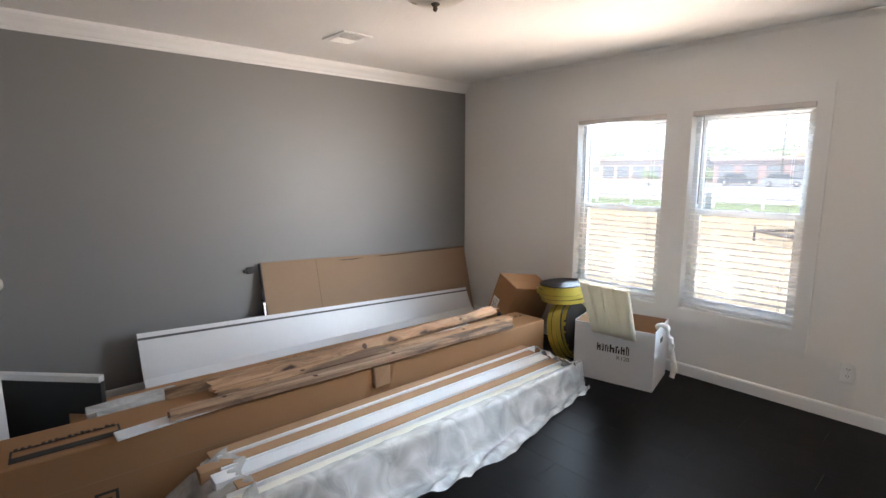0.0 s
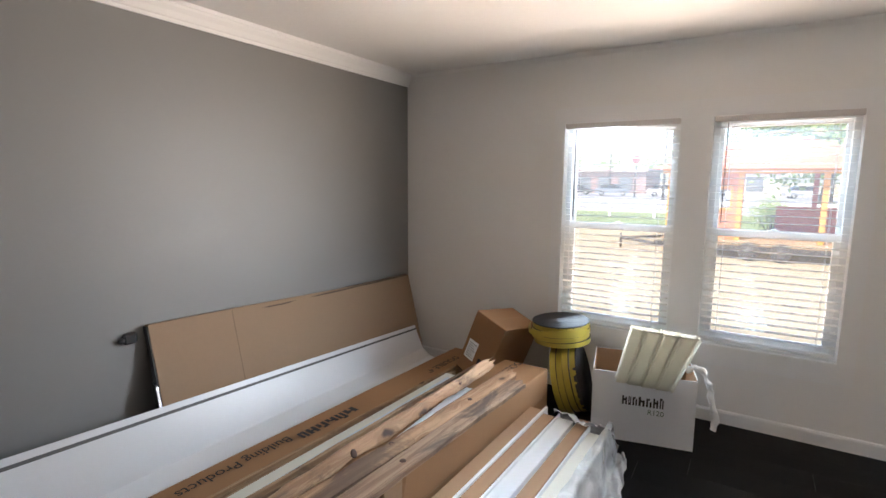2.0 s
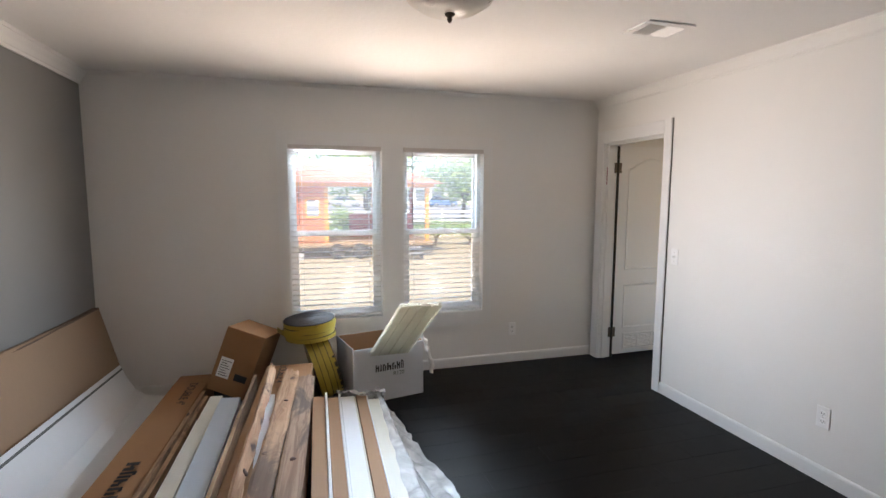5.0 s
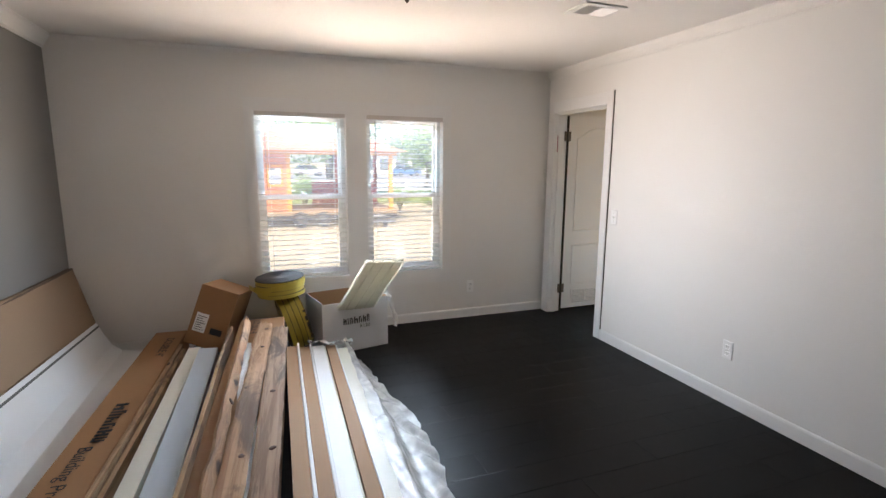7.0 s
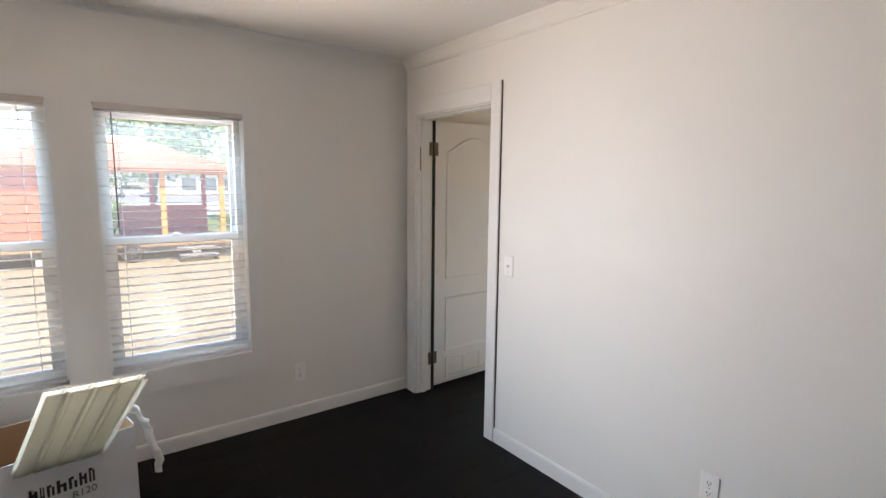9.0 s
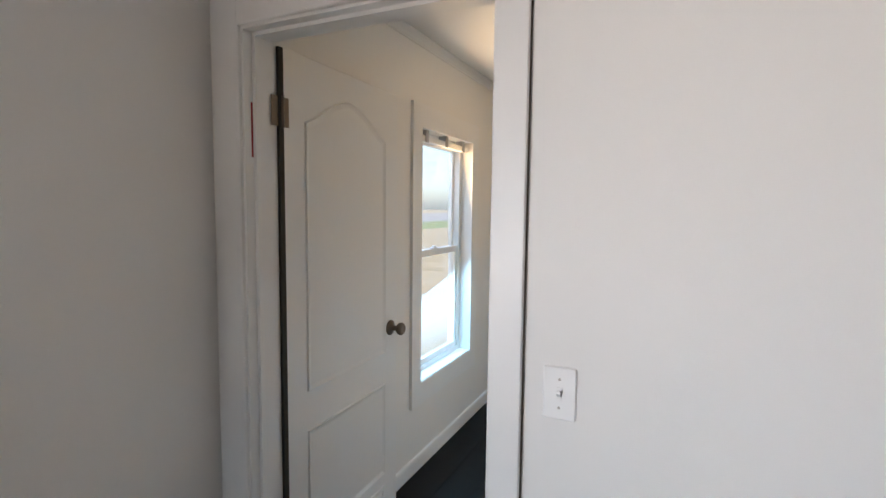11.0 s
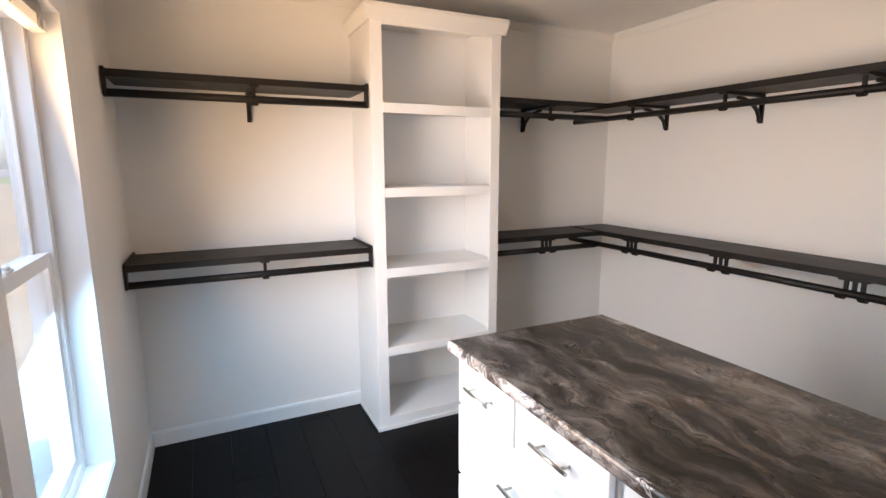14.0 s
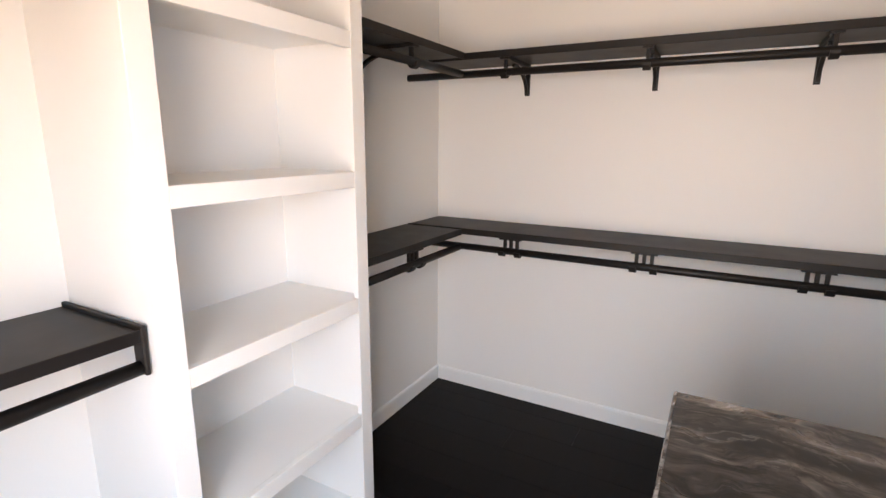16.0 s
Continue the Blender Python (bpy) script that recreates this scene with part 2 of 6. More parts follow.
def marble_mat(name, dark, mid, light, cream, scale, rough, turn, creamy):
    """Printed stone: a flowing ground of soft bands, thin dark seams and a few cream veins, all following one warped flow."""
    m = bpy.data.materials.new(name)
    m.use_nodes = True
    nd, ln = m.node_tree.nodes, m.node_tree.links
    bsdf = nd["Principled BSDF"]
    tc, mp, wn, wv = nd.new("ShaderNodeTexCoord"), nd.new("ShaderNodeMapping"), nd.new("ShaderNodeTexNoise"), nd.new("ShaderNodeVectorMath")
    wn.inputs["Scale"].default_value, wn.inputs["Detail"].default_value = 3.0, 4
    ln.new(tc.outputs["Object"], wn.inputs["Vector"])
    wv.operation = "MULTIPLY_ADD"
    wv.inputs[1].default_value = (0.30, 0.30, 0.30)
    ln.new(wn.outputs["Color"], wv.inputs[0])
    ln.new(tc.outputs["Object"], wv.inputs[2])
    mp.inputs["Rotation"].default_value = (0, 0, radians(turn))
    mp.inputs["Scale"].default_value = (scale, scale * 3.6, scale * 2.0)
    ln.new(wv.outputs[0], mp.inputs["Vector"])

    def layer(s, detail, distort, w):
        n = nd.new("ShaderNodeTexNoise")
        n.noise_dimensions = "4D"
        n.inputs["W"].default_value = w
        n.inputs["Scale"].default_value, n.inputs["Detail"].default_value, n.inputs["Distortion"].default_value = s, detail, distort
        n.inputs["Roughness"].default_value = 0.6
        ln.new(mp.outputs[0], n.inputs["Vector"])
        return n.outputs["Fac"]

    def band(value, centre, width, amount):
        """1 on a thin line where the value crosses centre."""
        d, a, r = nd.new("ShaderNodeMath"), nd.new("ShaderNodeMath"), nd.new("ShaderNodeMapRange")
        d.operation, a.operation = "SUBTRACT", "ABSOLUTE"
        d.inputs[1].default_value = centre
        ln.new(value, d.inputs[0])
        ln.new(d.outputs[0], a.inputs[0])
        r.inputs["From Min"].default_value, r.inputs["From Max"].default_value = 0.0, width
        r.inputs["To Min"].default_value, r.inputs["To Max"].default_value = amount, 0.0
        ln.new(a.outputs[0], r.inputs["Value"])
        return r.outputs[0]

    def blend(a, b, fac):
        x = nd.new("ShaderNodeMix")
        x.data_type = "RGBA"
        ln.new(a, x.inputs["A"])
        x.inputs["B"].default_value = (*b, 1)
        ln.new(fac, x.inputs["Factor"])
        return x.outputs["Result"]

    def times(a, b):
        x = nd.new("ShaderNodeMath")
        x.operation = "MULTIPLY"
        ln.new(a, x.inputs[0])
        ln.new(b, x.inputs[1])
        return x.outputs[0]

    def step(value, a, b):
        r = nd.new("ShaderNodeMapRange")
        r.inputs["From Min"].default_value, r.inputs["From Max"].default_value = a, b
        ln.new(value, r.inputs["Value"])
        return r.outputs[0]

    cr = nd.new("ShaderNodeValToRGB")
    stops = ((0.39, dark), (0.465, mid), (0.535, light), (0.63, cream))
    while len(cr.color_ramp.elements) < len(stops):
        cr.color_ramp.elements.new(0.5)
    for e, (p, c) in zip(cr.color_ramp.elements, stops):
        e.position, e.color = p, (*c, 1)
    ln.new(layer(1.0, 9, 0.5, 0.0), cr.inputs[0])
    col = cr.outputs[0]
    n2, n3, n4 = layer(0.8, 8, 0.7, 3.1), layer(1.5, 8, 0.4, 7.7), layer(0.35, 2, 0.0, 5.0)
    col = blend(col, dark, times(band(n2, 0.5, 0.06, 1.0), step(n4, 0.40, 0.54)))
    col = blend(col, dark, band(n3, 0.46, 0.022, 0.85))
    col = blend(col, cream, times(band(n3, 0.56, 0.02, creamy), step(layer(0.5, 3, 0.2, 9.0), 0.46, 0.56)))
    ln.new(col, bsdf.inputs["Base Color"])
    rr = nd.new("ShaderNodeMapRange")
    rr.inputs["To Min"].default_value, rr.inputs["To Max"].default_value = rough - 0.05, rough + 0.12
    ln.new(n2, rr.inputs["Value"])
    ln.new(rr.outputs[0], bsdf.inputs["Roughness"])
    bsdf.inputs["Specular IOR Level"].default_value = 0.4
    return m


WALL = mat("wall_paint_white", (0.80, 0.79, 0.765), 0.55, vary=0.02, scale=1.5, fine=220, bump=0.06)
GREY = mat("wall_paint_grey", (0.205, 0.205, 0.20), 0.5, vary=0.03, scale=1.2, fine=220, bump=0.06)
CEIL = mat("ceiling_texture", (0.84, 0.83, 0.81), 0.85, vary=0.03, scale=4, fine=38, bump=0.35)
TRIM = mat("trim_paint_white", (0.80, 0.80, 0.79), 0.38, vary=0.02, scale=3, fine=160, bump=0.03)
DOORW = mat("door_paint_white", (0.78, 0.78, 0.77), 0.42, vary=0.02, scale=3, fine=60, bump=0.06, stretch=(1, 1, 0.15))
VINYL = mat("window_vinyl_white", (0.85, 0.86, 0.86), 0.3, vary=0.015, scale=4, fine=140, bump=0.02)
SLAT = mat("blind_slat_white", (0.86, 0.85, 0.83), 0.4, vary=0.02, scale=5, fine=120, bump=0.03, through_light=0.5)
KRAFT = mat("kraft_cardboard", (0.33, 0.174, 0.078), 0.8, vary=0.10, scale=3, fine=70, bump=0.10, stretch=(1, 1, 3))
KRAFT_DK = mat("kraft_cardboard_inside", (0.33, 0.20, 0.11), 0.85, vary=0.1, scale=4, fine=70, bump=0.1)
INK = mat("black_ink", (0.03, 0.025, 0.022), 0.7, vary=0.1, bump=0.02)
BRONZE = mat("dark_bronze_metal", (0.008, 0.0062, 0.0058), 0.5, metal=0.0, vary=0.1, scale=8, fine=200, bump=0.03, specular=0.3)
SHELFDK = mat("dark_bronze_shelf", (0.016, 0.0145, 0.015), 0.5, metal=0.0, vary=0.08, scale=8, fine=200, bump=0.03, specular=0.3)
NICKEL = mat("brushed_nickel", (0.52, 0.49, 0.45), 0.3, metal=1.0, vary=0.06, scale=10, fine=300, bump=0.02)
HINGE = mat("aged_bronze_hinge", (0.16, 0.13, 0.105), 0.4, metal=0.8, vary=0.1, scale=20, fine=200, bump=0.03)
# GAP paints the shade in the door gap; it also darkens the pier's joint
GAP = mat("dark_gap_shade_joint", (0.03, 0.028, 0.022), 0.8, vary=0.1, bump=0.0)
PLATE = mat("plate_plastic_white", (0.88, 0.88, 0.87), 0.3, vary=0.01, bump=0.01)
WHITEBOX = mat("white_carton", (0.72, 0.73, 0.75), 0.5, vary=0.03, scale=5, fine=80, bump=0.04)


# ---------------- building helpers ----------------
def bm_box(bm, x0, x1, y0, y1, z0, z1):
    co = [(x, y, z) for z in (z0, z1) for y in (y0, y1) for x in (x0, x1)]
    v = [bm.verts.new(c) for c in co]
    for q in ((0, 2, 3, 1), (4, 5, 7, 6), (0, 1, 5, 4), (2, 6, 7, 3), (0, 4, 6, 2), (1, 3, 7, 5)):
        bm.faces.new([v[i] for i in q])
    return v


def box(x0, x1, y0, y1, z0, z1, bevel=0.0, segments=1):
    bm = bmesh.new()
    bm_box(bm, min(x0, x1), max(x0, x1), min(y0, y1), max(y0, y1), min(z0, z1), max(z0, z1))
    if bevel:
        bmesh.ops.bevel(bm, geom=bm.edges[:], offset=bevel, segments=segments, affect="EDGES", profile=0.6)
    return bm


def prism(pts, a, b, axis="y"):
    """An extruded outline. pts are (p, q): for axis y p is x and q is z; for axis x p is y and q is z; for axis z p is x and q is y."""
    bm = bmesh.new()
    place = {"y": lambda p, q, s: (p, s, q), "x": lambda p, q, s: (s, p, q), "z": lambda p, q, s: (p, q, s)}[axis]
    lo = [bm.verts.new(place(p, q, a)) for p, q in pts]
    hi = [bm.verts.new(place(p, q, b)) for p, q in pts]
    n = len(pts)
    bm.faces.new(lo)
    bm.faces.new(hi[::-1])
    for i in range(n):
        bm.faces.new([lo[i], hi[i], hi[(i + 1) % n], lo[(i + 1) % n]])
    bmesh.ops.recalc_face_normals(bm, faces=bm.faces[:])
    return bm


def rod(p, q, r, sides=12, r2=None):
    bm = bmesh.new()
    p, q = Vector(p), Vector(q)
    d = q - p
    m = Matrix.Translation((p + q) / 2) @ d.to_track_quat("Z", "Y").to_matrix().to_4x4()
    bmesh.ops.create_cone(bm, cap_ends=True, segments=sides, radius1=r, radius2=r if r2 is None else r2, depth=d.length, matrix=m)
    for f in bm.faces:
        f.smooth = len(f.verts) == 4
    return bm


def lathe(profile, centre, sides=24, axis="z"):
    """A turned shape: profile of (radius, height) about an upright (or y or x) axis."""
    bm = bmesh.new()
    rings = []
    for r, h in profile:
        ring = []
        for i in range(sides):
            a = 2 * math.pi * i / sides
            c, s = r * math.cos(a), r * math.sin(a)
            ring.append(bm.verts.new({"z": (centre[0] + c, centre[1] + s, centre[2] + h), "y": (centre[0] + c, centre[1] + h, centre[2] + s), "x": (centre[0] + h, centre[1] + c, centre[2] + s)}[axis]))
        rings.append(ring)
    for a, b in zip(rings, rings[1:]):
        for i in range(sides):
            f = bm.faces.new([a[i], a[(i + 1) % sides], b[(i + 1) % sides], b[i]])
            f.smooth = True
    bm.faces.new(rings[0][::-1])
    bm.faces.new(rings[-1])
    bmesh.ops.recalc_face_normals(bm, faces=bm.faces[:])
    return bm


def join(*bms):
    out = bmesh.new()
    for b in bms:
        me = bpy.data.meshes.new("tmp")
        b.to_mesh(me)
        b.free()
        out.from_mesh(me)
        bpy.data.meshes.remove(me)
    return out


def root_matrix(ob):
    m = Matrix()
    while ob:
        m = ob.matrix_basis @ m
        ob = ob.parent
    return m


def part(name, bm, material, parent=None, label="", local=False):
    """Links a bmesh, given in the plan's units (or its parent's, if local), as one mesh object under a thing or a part."""
    if not local:
        bm.transform(root_matrix(parent).inverted() @ TRUE_SIZE)
    me = bpy.data.meshes.new(name)
    bm.to_mesh(me)
    bm.free()
    me.materials.append(material)
    ob = new(name, me)
    ob.parent = parent
    if label:
        tagged(ob, label)
    return ob


def thing(name, m, label, category, group="", kind=""):
    ob = new(name)
    ob.empty_display_size = 0.05
    ob.matrix_basis = TRUE_SIZE @ (m if isinstance(m, Matrix) else Matrix.Translation(m))
    return tagged(ob, label, category, group, kind)


def setting(name, bm, material, label, category):
    return tagged(part(name, bm, material), label, category, kind="structure")


def wall_with_holes(axis, u0, u1, z0, z1, d0, d1, holes):
    """A wall slab along u ('x': runs in x, depth in y; 'y': runs in y, depth in x) with rectangular openings cut through it."""
    us = sorted({u0, u1, *[h for q in holes for h in q[:2]]})
    zs = sorted({z0, z1, *[h for q in holes for h in q[2:]]})
    solid = {}
    for i in range(len(us) - 1):
        for j in range(len(zs) - 1):
            uc, zc = (us[i] + us[i + 1]) / 2, (zs[j] + zs[j + 1]) / 2
            solid[i, j] = not any(a < uc < b and c < zc < d for a, b, c, d in holes)
    bm = bmesh.new()
    place = (lambda u, d, z: (u, d, z)) if axis == "x" else (lambda u, d, z: (d, u, z))

    def quad(*pts):
        bm.faces.new([bm.verts.new(place(*p)) for p in pts])

    for (i, j), s in solid.items():
        if not s:
            continue
        a, b, c, d = us[i], us[i + 1], zs[j], zs[j + 1]
        for dd in (d0, d1):
            quad((a, dd, c), (b, dd, c), (b, dd, d), (a, dd, d))
        if not solid.get((i - 1, j)):
            quad((a, d0, c), (a, d1, c), (a, d1, d), (a, d0, d))
        if not solid.get((i + 1, j)):
            quad((b, d0, c), (b, d1, c), (b, d1, d), (b, d0, d))
        if not solid.get((i, j - 1)):
            quad((a, d0, c), (a, d1, c), (b, d1, c), (b, d0, c))
        if not solid.get((i, j + 1)):
            quad((a, d0, d), (a, d1, d), (b, d1, d), (b, d0, d))
    bmesh.ops.remove_doubles(bm, verts=bm.verts[:], dist=1e-5)
    bmesh.ops.recalc_face_normals(bm, faces=bm.faces[:])
    return bm


# ---------------- plan ----------------
H = 2.32                      # ceiling
EAST = 4.0                    # bedroom side of the partition
PT = 0.12                     # partition thickness
FARX, SOUTHY = 6.98, -2.99    # closet
BACK = -5.6                   # bedroom's rear wall
DY0, DY1, DTOP = -0.868, -0.130, 1.93
WZ0, WZ1 = 0.49, 1.86
WINDOWS = [(1.325, 2.04), (2.215, 2.905), (5.285, 5.985)]

# ---------------- structure ----------------
FLOOR_MAT = ramp_mat("dark_vinyl_plank", [(0.25, (0.0030, 0.0022, 0.0022)), (0.55, (0.0046, 0.0036, 0.0035)), (0.8, (0.0085, 0.0066, 0.0063))], 3.0, (7.0, 0.5, 1), 0.40, distort=0.6, fine=60, bump=0.10, random_amount=1.0, specular=0.10)
SUBFLOOR = mat("dark_subfloor", (0.010, 0.009, 0.008), 0.8, bump=0)
floor = setting("floor", box(-0.1, FARX + 0.1, BACK - 0.1, 0.0, -0.12, -0.004), SUBFLOOR, "dark espresso vinyl plank floor, bare and even", "floor")

setting("wall_north", wall_with_holes("x", -0.14, FARX + 0.14, -0.12, H + 0.1, 0.0, 0.14, [(a, b, WZ0, WZ1) for a, b in WINDOWS]), WALL, "off-white painted outer wall with three windows", "wall")
setting("wall_west", box(-0.14, 0.0, BACK, 0.0, -0.12, H + 0.1), GREY, "dark grey painted accent wall", "wall")
setting("wall_east", wall_with_holes("y", BACK, 0.0, -0.003, H + 0.003, EAST, EAST + PT, [(DY0 - 0.018, DY1 + 0.018, -0.003, DTOP + 0.018)]), WALL, "white painted partition with the closet doorway", "wall")
setting("wall_south", box(-0.14, FARX + 0.14, BACK - 0.14, BACK, -0.12, H + 0.1), WALL, "plain white painted rear wall", "wall")
setting("wall_closet_far", box(FARX, FARX + 0.14, SOUTHY - 0.12, 0.0, -0.12, H + 0.1), WALL, "white painted end wall of the closet", "wall")
setting("wall_closet_south", box(EAST + PT, FARX, SOUTHY - 0.12, SOUTHY, -0.003, H + 0.003), WALL, "white painted side wall of the closet", "wall")
setting("wall_rear_east", box(FARX, FARX + 0.14, BACK, SOUTHY - 0.12, -0.12, H + 0.1), WALL, "plain white wall behind the closet", "wall")
setting("ceiling", box(-0.14, FARX + 0.14, BACK - 0.14, 0.14, H, H + 0.1), CEIL, "white lightly textured ceiling", "ceiling")
setting("roof", prism([(-5.9, H + 0.1), (0.45, H + 0.1), (0.45, H + 0.2), (-2.7, H + 1.2), (-5.9, H + 0.2)], -0.5, FARX + 0.5, "x"), mat("roof_shingle", (0.12, 0.11, 0.10), 0.9), "grey shingled roof above the rooms", "roof")

# crown moulding: full on the grey wall, painted over on the partition
CROWN = [(0.0, 2.222), (0.011, 2.222), (0.011, 2.238), (0.017, 2.244), (0.03, 2.268), (0.045, 2.288), (0.05, 2.30), (0.056, 2.30), (0.056, H), (0.0, H)]
setting("trim_crown_west", prism(CROWN, BACK, 0.0, "y"), TRIM, "white crown moulding along the grey wall", "moulding")
setting("trim_crown_east", prism([(EAST - p * 0.8, H - (H - q) * 0.8) for p, q in CROWN], BACK, 0.0, "y"), WALL, "crown moulding painted in the wall's off-white", "moulding")
setting("trim_crown_north", prism([(-p * 0.3, H - (H - q) * 0.35) for p, q in CROWN], 0.057, EAST - 0.046, "x"), WALL, "slim cove moulding painted off-white", "moulding")
setting("trim_crown_closet_north", prism([(-p * 0.5, H - (H - q) * 0.5) for p, q in CROWN], EAST + PT, FARX, "x"), WALL, "slim off-white cove moulding in the closet", "moulding")
setting("trim_crown_closet_far", prism([(FARX - p * 0.5, H - (H - q) * 0.5) for p, q in CROWN], SOUTHY, -0.041, "y"), WALL, "slim off-white cove moulding in the closet", "moulding")
setting("trim_crown_closet_south", prism([(SOUTHY + p * 0.5, H - (H - q) * 0.5) for p, q in CROWN], EAST + PT, FARX - 0.041, "x"), WALL, "slim off-white cove moulding in the closet", "moulding")

BASE = [(0.0, 0.0), (0.012, 0.0), (0.012, 0.070), (0.009, 0.080), (0.004, 0.084), (0.0, 0.084)]


def baseboard(name, axis, a, b, wall, sign, label="white painted baseboard"):
    setting(name, prism([(wall + sign * p, q) for p, q in BASE], a, b, axis), TRIM, label, "baseboard")


baseboard("baseboard_north", "x", 0.013, EAST - 0.02, 0.0, -1)
baseboard("baseboard_west", "y", BACK, -0.0, 0.0, 1)
baseboard("baseboard_east", "y", BACK, DY0 - 0.085, EAST, -1)
baseboard("baseboard_closet_north", "x", EAST + PT + 0.02, FARX - 0.013, 0.0, -1)
baseboard("baseboard_closet_far", "y", -1.113, 0.0, FARX, -1)
baseboard("baseboard_closet_far_south", "y", SOUTHY, -1.848, FARX, -1)
baseboard("baseboard_closet_south", "x", EAST + PT, FARX - 0.013, SOUTHY, 1)

# window casings: flat boards round the pair, and round the closet's window
CT = 0.017


def casing(name, a, b, z0, z1, holes):
    setting(name, wall_with_holes("x", a, b, z0, z1, -CT, 0.0, [(p, q, WZ0, WZ1) for p, q in holes]), TRIM, "flat off-white window casing boards", "window trim")


casing("trim_casing_bedroom", 1.25, 2.985, 0.37, 1.965, WINDOWS[:2])
casing("trim_casing_closet", 5.185, 6.085, 0.37, 1.98, WINDOWS[2:])


def window_unit(name, a, b):
    w = thing(name, ((a + b) / 2, 0.1, WZ0), "white vinyl single-hung window in the outer wall", "window", kind="structure")
    y0, y1, fw = 0.062, 0.135, 0.034
    zm = 1.175
    part("window_frame", wall_with_holes("x", a + 0.001, b - 0.001, WZ0 + 0.001, WZ1 - 0.001, y0, y1, [(a + fw, b - fw, WZ0 + fw, WZ1 - fw)]), VINYL, w)
    up = part("upper_sash", wall_with_holes("x", a + fw, b - fw, zm - 0.018, WZ1 - fw, 0.104, 0.128, [(a + fw + 0.022, b - fw - 0.022, zm + 0.018, WZ1 - fw - 0.022)]), VINYL, w)
    lo = part("lower_sash", wall_with_holes("x", a + fw, b - fw, WZ0 + fw, zm + 0.02, 0.072, 0.1, [(a + fw + 0.03, b - fw - 0.03, WZ0 + fw + 0.034, zm - 0.018)]), VINYL, w)
    for sash, za, zb, y in ((up, zm + 0.018, WZ1 - fw - 0.022, 0.116), (lo, WZ0 + fw + 0.034, zm - 0.018, 0.086)):
        ins = 0.022 if sash is up else 0.03
        p = part("pane", box(a + fw + ins, b - fw - ins, y - 0.002, y + 0.002, za, zb), glass_mat(), sash)
        p.visible_shadow = False
    part("sash_lock", join(box((a + b) / 2 - 0.03, (a + b) / 2 + 0.03, 0.074, 0.1, zm + 0.02, zm + 0.03, 0.003), rod(((a + b) / 2, 0.085, zm + 0.03), ((a + b) / 2, 0.085, zm + 0.038), 0.012)), VINYL, w)
    # liner boards of the reveal
    part("window_sill", box(a + 0.001, b - 0.001, -0.013, y0, WZ0, WZ0 + 0.006), VINYL, w)
    return w


for i, (a, b) in enumerate(WINDOWS):
    window_unit("window_%d" % (i + 1), a, b)


def blind(a, b, lift=0.0):
    d = thing("window_blind", ((a + b) / 2, 0.03, WZ1), "white horizontal slat blind, lowered with its slats open", "blind", group="bedroom window blinds")
    part("valance", box(a + 0.004, b - 0.004, -0.022, 0.002, WZ1 - 0.030, WZ1 + 0.002, 0.002), mat("blind_valance", (0.62, 0.58, 0.55), 0.5, vary=0.03), d, "beige-grey headrail valance")
    part("headrail", box(a + 0.008, b - 0.008, 0.004, 0.05, WZ1 - 0.032, WZ1 - 0.001), SLAT, d)
    z, n = WZ1 - 0.06, 0
    proto = None
    while z > WZ0 + 0.045:
        if proto is None:
            s = prism([(0.003, -0.0006), (0.015, 0.0006), (0.027, 0.001), (0.039, 0.0006), (0.051, -0.0006), (0.051, 0.0008), (0.039, 0.002), (0.027, 0.0024), (0.015, 0.002), (0.003, 0.0008)], a + 0.01, b - 0.01, "x")
            s.transform(Matrix.Translation((0, 0, z)))
            proto = part("slat", s, SLAT, d)
            z_first = z
        else:
            o = new("slat", proto.data)
            o.parent = d
            o.matrix_basis = Matrix.Translation((0, 0, z - z_first))
        z -= 0.0425
        n += 1
    part("bottom_rail", box(a + 0.01, b - 0.01, 0.004, 0.05, WZ0 + 0.016, WZ0 + 0.034, 0.003), SLAT, d)
    for f in (0.14, 0.86):
        x = a + (b - a) * f
        for y in (0.001, 0.053):
            part("ladder_cord", rod((x, y, WZ0 + 0.03), (x, y, WZ1 - 0.03), 0.0009, 5), SLAT, d)
    part("tilt_wand", rod((a + 0.075, -0.012, WZ1 - 0.04), (a + 0.075, -0.012, WZ1 - 0.62), 0.0035, 6), mat("wand_grey", (0.16, 0.15, 0.15), 0.3), d, "dark grey tilt wand")
    return d


blind(*WINDOWS[0])
blind(*WINDOWS[1])
a, b = WINDOWS[2]
br = thing("blind_bracket_rail", ((a + b) / 2, 0.03, WZ1), "white headrail with grey mounting brackets and no slats", "blind")
part("headrail", box(a + 0.02, b - 0.02, 0.012, 0.05, WZ1 - 0.062, WZ1 - 0.030, 0.002), SLAT, br)
for x in (a + 0.1, (a + b) / 2, b - 0.1):
    part("bracket", join(box(x - 0.016, x + 0.016, 0.006, 0.011, WZ1 - 0.066, WZ1 - 0.0005), box(x - 0.016, x + 0.016, 0.011, 0.054, WZ1 - 0.029, WZ1 - 0.0005)), mat("bracket_grey", (0.4, 0.4, 0.4), 0.4, metal=0.6), br)

